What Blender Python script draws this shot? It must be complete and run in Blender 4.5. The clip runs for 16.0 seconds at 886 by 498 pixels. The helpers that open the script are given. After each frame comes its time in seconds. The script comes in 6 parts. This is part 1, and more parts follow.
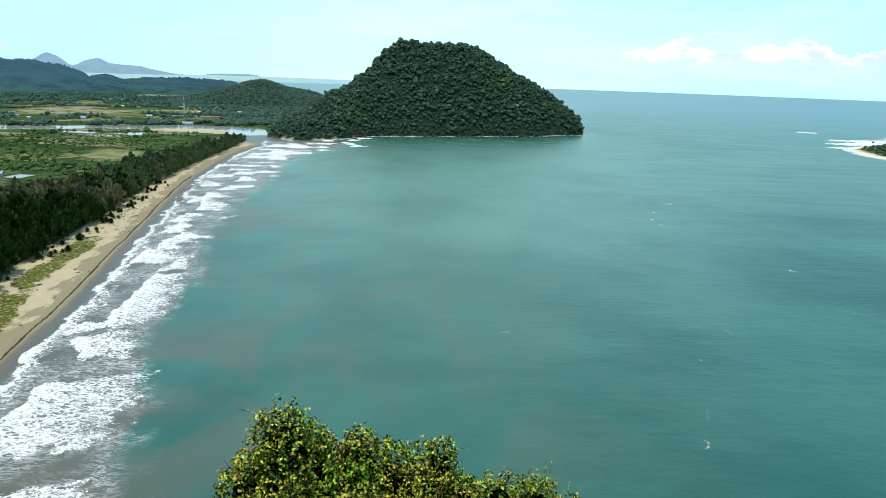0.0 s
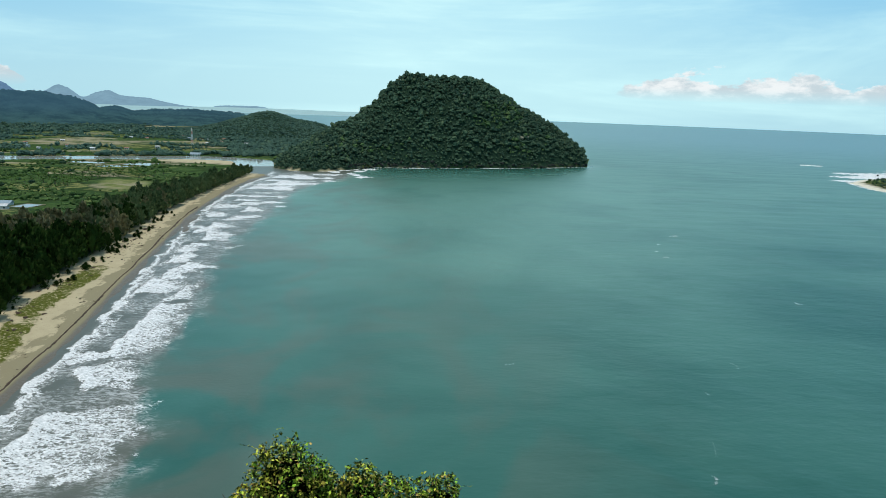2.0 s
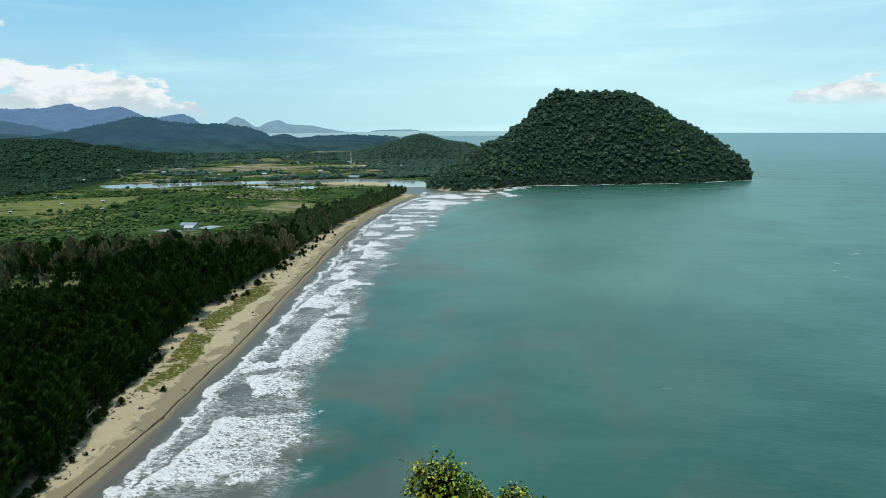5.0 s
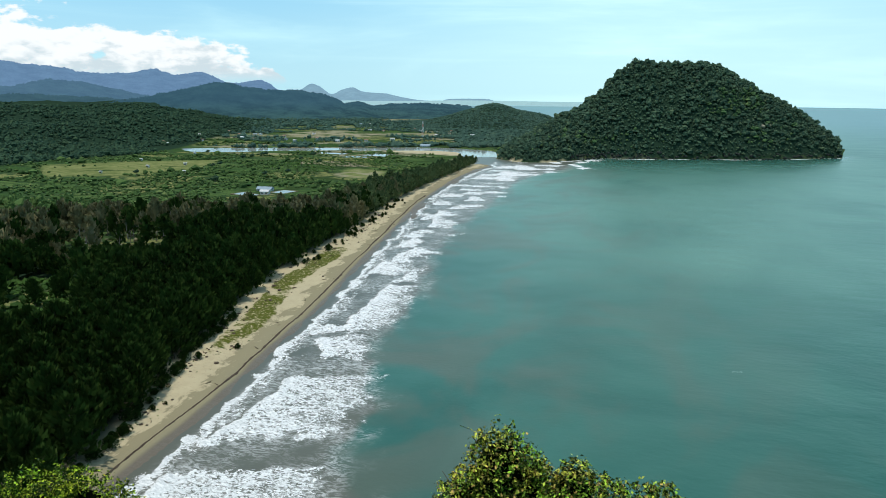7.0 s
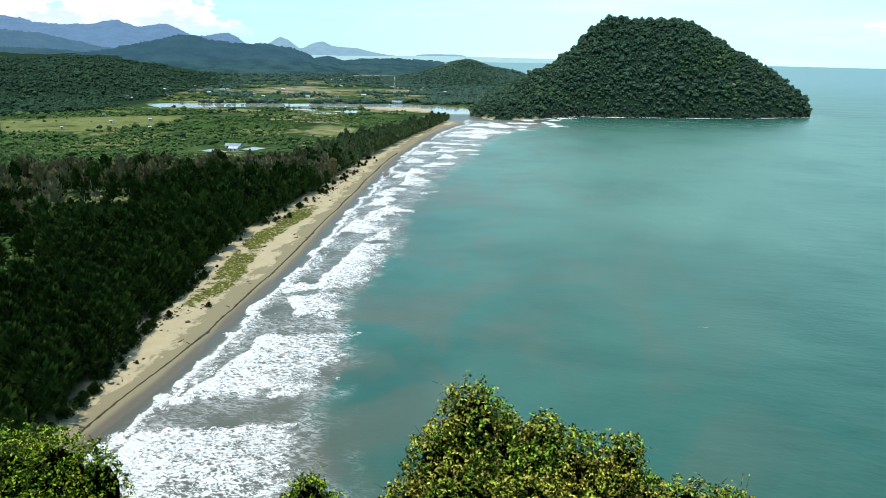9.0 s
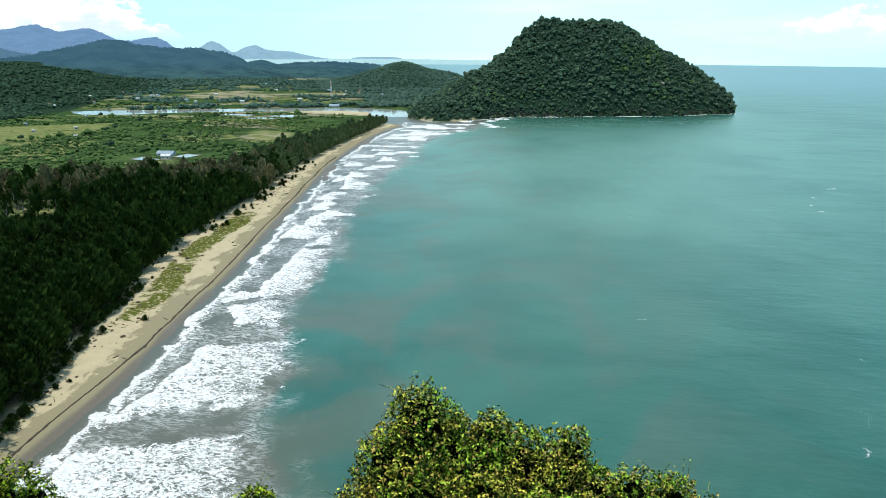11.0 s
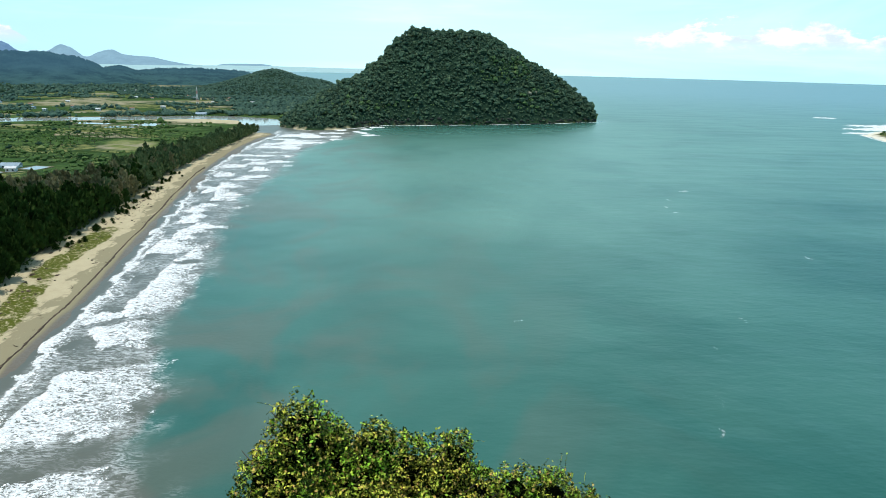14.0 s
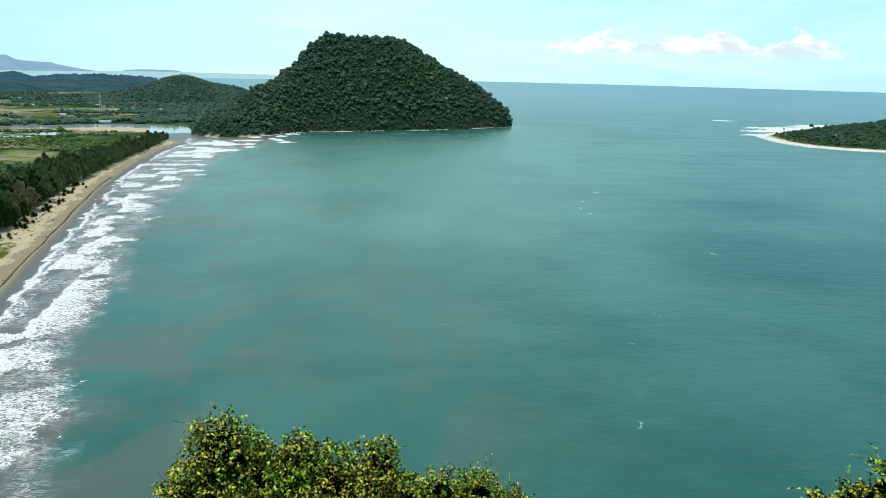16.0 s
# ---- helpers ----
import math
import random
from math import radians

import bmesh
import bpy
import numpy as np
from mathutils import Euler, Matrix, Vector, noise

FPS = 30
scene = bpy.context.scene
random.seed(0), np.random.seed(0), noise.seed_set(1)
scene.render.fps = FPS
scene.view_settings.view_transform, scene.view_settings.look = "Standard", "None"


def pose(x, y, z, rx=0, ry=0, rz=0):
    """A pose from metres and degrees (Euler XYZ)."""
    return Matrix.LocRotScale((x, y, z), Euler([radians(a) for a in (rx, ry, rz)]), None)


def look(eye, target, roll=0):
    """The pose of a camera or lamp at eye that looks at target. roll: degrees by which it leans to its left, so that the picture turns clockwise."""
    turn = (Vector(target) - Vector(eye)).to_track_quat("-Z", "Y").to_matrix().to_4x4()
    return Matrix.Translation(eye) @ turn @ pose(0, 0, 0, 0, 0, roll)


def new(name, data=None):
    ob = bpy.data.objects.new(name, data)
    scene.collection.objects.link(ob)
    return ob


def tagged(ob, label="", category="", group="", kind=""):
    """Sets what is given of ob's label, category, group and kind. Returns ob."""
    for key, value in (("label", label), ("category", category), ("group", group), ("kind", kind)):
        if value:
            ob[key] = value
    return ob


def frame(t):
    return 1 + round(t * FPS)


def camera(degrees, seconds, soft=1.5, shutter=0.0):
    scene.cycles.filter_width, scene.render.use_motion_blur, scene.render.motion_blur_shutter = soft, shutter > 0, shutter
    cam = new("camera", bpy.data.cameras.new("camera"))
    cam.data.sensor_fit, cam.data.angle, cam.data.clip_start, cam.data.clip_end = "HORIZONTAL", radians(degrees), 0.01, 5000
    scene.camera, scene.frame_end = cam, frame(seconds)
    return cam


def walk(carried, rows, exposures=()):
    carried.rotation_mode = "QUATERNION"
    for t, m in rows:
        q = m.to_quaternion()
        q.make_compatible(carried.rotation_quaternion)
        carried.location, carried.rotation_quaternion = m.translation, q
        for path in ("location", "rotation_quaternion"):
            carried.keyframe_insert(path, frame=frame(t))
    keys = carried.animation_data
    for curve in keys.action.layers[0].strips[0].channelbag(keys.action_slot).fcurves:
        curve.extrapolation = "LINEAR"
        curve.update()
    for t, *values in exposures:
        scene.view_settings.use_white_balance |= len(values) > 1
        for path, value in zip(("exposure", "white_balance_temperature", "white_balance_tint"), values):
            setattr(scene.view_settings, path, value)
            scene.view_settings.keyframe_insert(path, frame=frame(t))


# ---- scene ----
# ------------------------------------------------------------------ camera
cam = camera(65.3, 16.0, soft=0.7)
EYE = 90.0   # height of the lookout over the sea
# seconds, sideways and upward sway, yaw, pitch, roll
PATH = [
    (0, 0.061, -0.112, 0.01, -14.37, -1.77), (0.2, 0.04, -0.095, -1.09, -13.37, -2.08), (0.5, 0.012, -0.072, -2.52, -11.74, -1.55), (1, -0.03, -0.07, -2.45, -11.77, -1.15),
    (1.5, -0.003, -0.063, -0.83, -11.12, -0.98), (2, 0.092, -0.032, 0.45, -11.82, -1.95), (2.5, 0.042, 0.008, 1.15, -10.6, -1.58),
    (3, 0.04, 0.022, 3.24, -10.6, -0.59), (3.5, 0.013, 0.002, 5.94, -10.84, -0.05), (4, 0.015, 0.011, 7.88, -10.68, 0.52),
    (4.5, 0.003, 0.018, 10.13, -10.41, 0.65), (5, -0.027, 0.042, 12.54, -10.48, 0.46), (5.2, -0.03, 0.04, 13.33, -10.53, 0.37),
    (7.3, -0.038, 0.013, 18.87, -13.16, -0.36), (7.5, -0.038, 0.013, 19, -13.41, -0.31),
    (8, -0.04, 0.014, 18.11, -15.63, -0.35), (8.5, -0.033, -0.008, 17.69, -15.35, -0.74), (9, -0.028, 0.001, 16.24, -16.37, -0.88),
    (9.2, -0.028, 0.0, 15.51, -16.75, -0.83), (11.3, -0.022, -0.02, 10.34, -16.14, -0.38), (11.5, -0.022, -0.02, 9.74, -16.19, -0.45), (12, -0.015, -0.003, 8.14, -15.87, -0.65), (12.5, -0.013, -0.004, 6.17, -15.65, -0.7),
    (13, 0.001, -0.011, 4.46, -15.45, -0.84), (13.5, 0.003, -0.001, 2.73, -15.6, -1.11), (14, 0.006, 0.001, 0.98, -15.33, -1.22),
    (14.5, 0.025, -0.003, -0.9, -15.13, -1.39), (15, 0.023, 0.01, -2.55, -14.93, -1.39), (15.5, 0.031, 0.007, -3.9, -14.87, -1.24),
    (16, 0.053, 0.002, -5.75, -14.74, -1.25),
]
EXPOSE = [(0.0, -0.06), (0.4, -0.48), (1.0, -0.5), (5.0, -0.5), (7.5, -0.2), (8.2, 0.0), (12.5, 0.0), (13.5, -0.05), (14.5, -0.09), (16.0, -0.15)]
walk(cam, [(t, pose(sx, 0.0, EYE + sz, 90 + p, r, y)) for t, sx, sz, y, p, r in PATH], EXPOSE)

# ------------------------------------------------------------------ light
SUN_EL, SUN_AZ = 77.0, -140.0      # height over the horizon, turn to the right of the y axis
world = bpy.data.worlds.new("sky")
scene.world = world
world.use_nodes = True


class Nodes:
    """Short hand for a node tree."""

    def __init__(self, tree):
        self.t = tree
        tree.nodes.clear()

    def add(self, kind, **props):
        n = self.t.nodes.new(kind)
        for k, v in props.items():
            if k == "operation":
                n.operation = v
            elif k == "blend":
                n.blend_type = v
            elif k == "data":
                n.data_type = v
            elif k == "attr":
                n.attribute_name = v
            elif k == "dims":
                n.noise_dimensions = v
            elif k == "feature":
                n.feature = v
        return n

    def link(self, a, b):
        self.t.links.new(a, b)

    def put(self, sock, v):
        if isinstance(v, (int, float)):
            sock.default_value = v
        elif isinstance(v, (tuple, list)):
            sock.default_value = (*v, 1.0) if len(v) == 3 and sock.type == "RGBA" else v
        else:
            self.link(v, sock)

    def math(self, op, a, b=0.0, c=0.0):
        n = self.add("ShaderNodeMath", operation=op)
        for i, v in enumerate((a, b, c)):
            self.put(n.inputs[i], v)
        return n.outputs[0]

    def mix(self, f, a, b, blend="MIX"):
        n = self.add("ShaderNodeMix", data="RGBA", blend=blend)
        self.put(n.inputs[0], f)
        self.put(n.inputs[6], a)
        self.put(n.inputs[7], b)
        return n.outputs[2]

    def step(self, v, lo, hi):
        n = self.add("ShaderNodeMapRange")
        n.interpolation_type = "SMOOTHSTEP"
        self.put(n.inputs[0], v)
        self.put(n.inputs[1], lo)
        self.put(n.inputs[2], hi)
        return n.outputs[0]

    def noise(self, vec, scale, detail=4.0, rough=0.55, warp=0.0):
        n = self.add("ShaderNodeTexNoise")
        if vec is not None:
            self.link(vec, n.inputs["Vector"])
        n.inputs["Scale"].default_value = scale
        n.inputs["Detail"].default_value = detail
        n.inputs["Roughness"].default_value = rough
        n.inputs["Distortion"].default_value = warp
        return n.outputs[0]

    def voronoi(self, vec, scale, feature="F1", rnd=1.0):
        n = self.add("ShaderNodeTexVoronoi", feature=feature)
        if vec is not None:
            self.link(vec, n.inputs["Vector"])
        n.inputs["Scale"].default_value = scale
        n.inputs["Randomness"].default_value = rnd
        return n

    def add_noise(self, vec, scale, size):
        n = self.add("ShaderNodeTexNoise")
        self.link(vec, n.inputs["Vector"])
        n.inputs["Scale"].default_value = scale
        v = self.add("ShaderNodeVectorMath", operation="MULTIPLY_ADD")
        self.link(n.outputs["Color"], v.inputs[0])
        v.inputs[1].default_value = (size, size, size)
        self.link(vec, v.inputs[2])
        return v.outputs[0]

    def scaled(self, vec, s, rot=0.0):
        n = self.add("ShaderNodeMapping")
        self.link(vec, n.inputs["Vector"])
        n.inputs["Scale"].default_value = s
        n.inputs["Rotation"].default_value = (0, 0, rot)
        return n.outputs[0]

    def attribute(self, name):
        return self.add("ShaderNodeAttribute", attr=name).outputs["Fac"]

    def bump(self, height, strength, dist, normal=None):
        n = self.add("ShaderNodeBump")
        n.inputs["Strength"].default_value = strength
        n.inputs["Distance"].default_value = dist
        self.link(height, n.inputs["Height"])
        if normal is not None:
            self.link(normal, n.inputs["Normal"])
        return n.outputs[0]


w = Nodes(world.node_tree)
way = w.add("ShaderNodeTexCoord").outputs["Generated"]
sky = w.add("ShaderNodeTexSky")
sky.sky_type, sky.sun_disc = "NISHITA", False
sky.sun_elevation, sky.sun_rotation = radians(SUN_EL), radians(SUN_AZ)
sky.altitude, sky.air_density, sky.dust_density, sky.ozone_density = 90, 1.0, 1.2, 1.6
xyz = w.add("ShaderNodeSeparateXYZ")
w.link(way, xyz.inputs[0])
dx, dy, dz = xyz.outputs
az = w.math("MULTIPLY", w.math("ARCTAN2", w.math("MULTIPLY", dx, -1.0), dy), 57.2958)
el = w.math("MULTIPLY", w.math("ARCSINE", dz), 57.2958)
plane = w.add("ShaderNodeCombineXYZ")
w.link(az, plane.inputs[0])
w.link(el, plane.inputs[1])
flat = plane.outputs[0]
# thin veils drawn out along the horizon
veil = w.noise(w.scaled(flat, (0.035, 0.16, 1.0), 0.06), 1.0, 6.0, 0.6, 0.5)
veil2 = w.noise(w.scaled(flat, (0.02, 0.42, 1.0), -0.03), 1.0, 5.0, 0.6, 0.3)
veils = w.math("ADD", w.math("MULTIPLY", w.step(veil, 0.42, 0.74), 0.55), w.math("MULTIPLY", w.step(veil2, 0.48, 0.75), 0.35))
# a broader bright veil ahead
glare = w.step(w.math("ABSOLUTE", az), 34.0, 2.0)
veils = w.math("ADD", veils, w.math("MULTIPLY", glare, 0.52))
high = w.step(el, 17.0, 48.0)
veils = w.math("MULTIPLY", veils, w.math("SUBTRACT", 1.0, w.math("MULTIPLY", high, 0.6)))
# heaped clouds low over the mountains and over the sea
puff = w.noise(w.scaled(flat, (0.26, 0.50, 1.0)), 1.0, 9.0, 0.60)
puff_b = w.noise(w.scaled(flat, (0.05, 0.07, 1.0)), 1.0, 2.0, 0.5)


slope_top = w.math("MINIMUM", w.math("MAXIMUM", w.math("MULTIPLY", w.math("SUBTRACT", az, 29.5), 0.50), 0.4), 7.6)


def bank(a0, a1, soft, e0, height):
    side = w.math("MULTIPLY", w.step(az, a0 - soft, a0 + soft), w.step(az, a1 + soft, a1 - soft))
    foot = w.step(el, e0 - 0.5, e0 + 0.3)
    fall = w.math("DIVIDE", w.math("SUBTRACT", el, e0), height)
    dens = w.math("SUBTRACT", w.math("ADD", puff, w.math("MULTIPLY", puff_b, 0.3)), w.math("MULTIPLY", fall, 0.36))
    dens = w.math("MULTIPLY", dens, w.math("MULTIPLY", side, foot))
    return w.math("MULTIPLY", w.step(dens, 0.38, 0.46), w.step(el, e0 - 0.3, e0 + 1.1))


heap = w.math("MAXIMUM", bank(30.5, 80.0, 1.5, 0.4, slope_top), bank(-36.0, -13.0, 3.0, 0.9, 2.2))
shade = w.mix(w.step(w.math("ADD", w.noise(w.scaled(flat, (0.42, 0.9, 1.0)), 1.0, 7.0, 0.62), w.math("MULTIPLY", w.math("SUBTRACT", el, 1.8), 0.09)), 0.40, 0.62), (7.6, 9.0, 9.7), (11.6, 12.2, 12.4))
tone = w.mix(w.step(el, -1.5, 14.0), (6.6, 11.0, 12.6), (2.7, 7.9, 12.2))
base = w.mix(w.math("SUBTRACT", 0.85, w.math("MULTIPLY", high, 0.75)), sky.outputs[0], tone)
base = w.mix(w.math("MINIMUM", veils, 0.9), base, (8.7, 13.1, 13.5))
base = w.mix(heap, base, shade)
back = w.add("ShaderNodeBackground")
w.link(base, back.inputs[0])
back.inputs[1].default_value = 0.107
w.link(back.outputs[0], w.add("ShaderNodeOutputWorld").inputs[0])

lamp = bpy.data.lights.new("sun", "SUN")
lamp.energy, lamp.angle, lamp.color = 3.8, radians(0.6), (1.0, 0.95, 0.87)
sun = new("sun", lamp)
sun_dir = Vector((math.sin(radians(SUN_AZ)) * math.cos(radians(SUN_EL)), math.cos(radians(SUN_AZ)) * math.cos(radians(SUN_EL)), math.sin(radians(SUN_EL))))
sun.matrix_world = look(sun_dir * 300, (0, 0, 0))


# ------------------------------------------------------------------ materials
def material(name):
    m = bpy.data.materials.new(name)
    m.use_nodes = True
    n = Nodes(m.node_tree)
    bsdf = n.add("ShaderNodeBsdfPrincipled")
    out = n.add("ShaderNodeOutputMaterial")
    n.link(bsdf.outputs[0], out.inputs[0])
    return m, n, bsdf, out


def spot(n):
    return n.add("ShaderNodeNewGeometry").outputs["Position"]


def leaf_material(name, dark, light, odd, shine=0.35, through_light=0.25, spec=0.5, patch=0.02, bias=1.0, mottle=0.0, tints=()):
    """Foliage: each leaf or clump has its own tone between dark and light, some of them odd."""
    m, n, b, out = material(name)
    geo = n.add("ShaderNodeNewGeometry")
    r = geo.outputs["Random Per Island"]
    info = n.add("ShaderNodeObjectInfo").outputs["Random"]
    r2 = n.math("FRACT", n.math("ADD", n.math("MULTIPLY", r, 7.31), info))
    c = n.mix(n.math("POWER", r, bias), dark, light)
    if tints:
        # young yellow growth and older green growth in patches
        age = n.step(n.noise(geo.outputs["Position"], patch * 0.75, 4.0, 0.65), 0.40, 0.60)
        c = n.mix(n.math("POWER", n.step(r, 0.25, 0.95), bias), dark, n.mix(age, *tints))
    c = n.mix(n.step(r2, 0.86, 0.99), c, odd)
    big = n.noise(geo.outputs["Position"], patch, 3.0)
    c = n.mix(n.step(big, 0.35, 0.65), n.mix(0.25 if mottle else 0.0, c, dark), n.mix(0.6 if bias == 1.0 else 0.0, c, light))
    if mottle:
        fine = n.noise(geo.outputs["Position"], mottle, 3.0, 0.7)
        c = n.mix(n.step(fine, 0.36, 0.64), n.mix(0.55, c, dark), n.mix(0.35, c, odd))
    n.link(c, b.inputs["Base Color"])
    b.inputs["Roughness"].default_value = shine
    b.inputs["Specular IOR Level"].default_value = spec
    tr = n.add("ShaderNodeBsdfTranslucent")
    n.link(n.mix(0.4, c, light), tr.inputs[0])
    mx = n.add("ShaderNodeMixShader")
    mx.inputs[0].default_value = through_light
    n.link(b.outputs[0], mx.inputs[1])
    n.link(tr.outputs[0], mx.inputs[2])
    n.link(mx.outputs[0], out.inputs[0])
    return m


def plain(name, colour, rough=0.8, var=0.25, scale=0.5, bump=0.2, dist=0.05, metal=0.0, spec=0.25):
    m, n, b, out = material(name)
    p = spot(n)
    a = n.noise(p, scale, 5.0, 0.6)
    f = n.noise(p, scale * 9.0, 3.0)
    c = n.mix(n.step(a, 0.3, 0.7), [q * (1 - var) for q in colour], [min(1.0, q * (1 + var)) for q in colour])
    n.link(n.mix(n.math("MULTIPLY", f, 0.25), c, [q * 0.6 for q in colour]), b.inputs["Base Color"])
    b.inputs["Roughness"].default_value = rough
    b.inputs["Metallic"].default_value = metal
    b.inputs["Specular IOR Level"].default_value = spec
    n.link(n.bump(f, bump, dist), b.inputs["Normal"])
    return m


MAT = {}
MAT["climber"] = leaf_material("climber_leaves", (0.005, 0.017, 0.002), (0.74, 0.82, 0.10), (0.66, 0.44, 0.13), 0.40, 0.08, 0.06, 1.6, 2.0, tints=((0.38, 0.70, 0.06), (0.82, 0.78, 0.11)))
MAT["bright_leaf"] = leaf_material("bright_leaves", (0.010, 0.036, 0.002), (0.42, 0.60, 0.03), (0.42, 0.42, 0.05), 0.45, 0.12, 0.10, 1.6, 3.0, tints=((0.34, 0.60, 0.03), (0.62, 0.72, 0.05)))
MAT["casuarina"] = leaf_material("casuarina_needles", (0.004, 0.011, 0.002), (0.027, 0.058, 0.011), (0.052, 0.076, 0.019), 0.8, 0.14, 0.04, 0.018)
MAT["dry_casuarina"] = leaf_material("dry_casuarina_needles", (0.060, 0.064, 0.028), (0.180, 0.172, 0.082), (0.26, 0.23, 0.14), 0.8, 0.2, 0.05, 0.03)
# casuarina needles with distance haze mixed into the base colour
MAT["hazed_casuarina"] = leaf_material("hazed_casuarina_needles", (0.032, 0.060, 0.026), (0.112, 0.156, 0.062), (0.16, 0.155, 0.07), 0.8, 0.22, 0.05, 0.018)
MAT["jungle"] = leaf_material("jungle_crowns", (0.009, 0.035, 0.031), (0.066, 0.128, 0.078), (0.165, 0.225, 0.110), 0.8, 0.15, 0.08, 0.012, mottle=0.45)
MAT["light_jungle"] = leaf_material("light_jungle_crowns", (0.014, 0.052, 0.026), (0.112, 0.205, 0.074), (0.19, 0.27, 0.095), 0.8, 0.15, 0.08, 0.02, mottle=0.45)
MAT["woods"] = leaf_material("woodland_crowns", (0.012, 0.036, 0.026), (0.046, 0.094, 0.054), (0.085, 0.135, 0.062), 0.8, 0.12, 0.05, 0.006, mottle=0.3)
# woodland crowns paled and blued to paint haze over far trees
MAT["hazed_trees"] = leaf_material("hazed_tree_crowns", (0.038, 0.080, 0.066), (0.076, 0.134, 0.096), (0.11, 0.165, 0.10), 0.9, 0.10, 0.03, 0.006)
MAT["scrub"] = leaf_material("scrub_leaves", (0.010, 0.034, 0.012), (0.092, 0.156, 0.046), (0.19, 0.23, 0.08), 0.8, 0.15, 0.05, 0.01)
MAT["bright_scrub"] = leaf_material("bright_scrub_leaves", (0.014, 0.045, 0.010), (0.060, 0.125, 0.024), (0.11, 0.16, 0.04), 0.7, 0.18, 0.08, 0.03)
MAT["dead_wood"] = plain("bleached_dead_wood", (0.20, 0.185, 0.165), 0.9, 0.25, 0.8, 0.4, 0.03)
MAT["bark"] = plain("bark", (0.13, 0.10, 0.075), 0.9, 0.3, 1.5, 0.5, 0.03)
MAT["rock"] = plain("shore_rock", (0.024, 0.030, 0.025), 0.95, 0.5, 0.2, 0.8, 0.4)
MAT["wrack"] = plain("driftwood_wrack", (0.085, 0.062, 0.043), 0.95, 0.4, 0.8, 0.6, 0.1)
MAT["wall"] = plain("whitewashed_wall", (0.62, 0.62, 0.58), 0.8, 0.08, 0.6, 0.1, 0.02)
MAT["tin_blue"] = plain("pale_blue_tin", (0.25, 0.32, 0.37), 0.45, 0.15, 0.4, 0.1, 0.02)
MAT["tin_grey"] = plain("grey_tin", (0.55, 0.56, 0.56), 0.45, 0.15, 0.4, 0.1, 0.02)
MAT["tin_rust"] = plain("rusty_tin", (0.28, 0.15, 0.10), 0.7, 0.3, 0.5, 0.1, 0.02)
MAT["opening"] = plain("dark_opening", (0.05, 0.05, 0.055), 0.4, 0.1, 1.0, 0.0, 0.01)
MAT["mast_red"] = plain("red_mast_paint", (0.60, 0.28, 0.24), 0.5, 0.1, 0.5, 0.0, 0.01)
MAT["mast_white"] = plain("white_mast_paint", (0.80, 0.80, 0.78), 0.5, 0.1, 0.5, 0.0, 0.01)


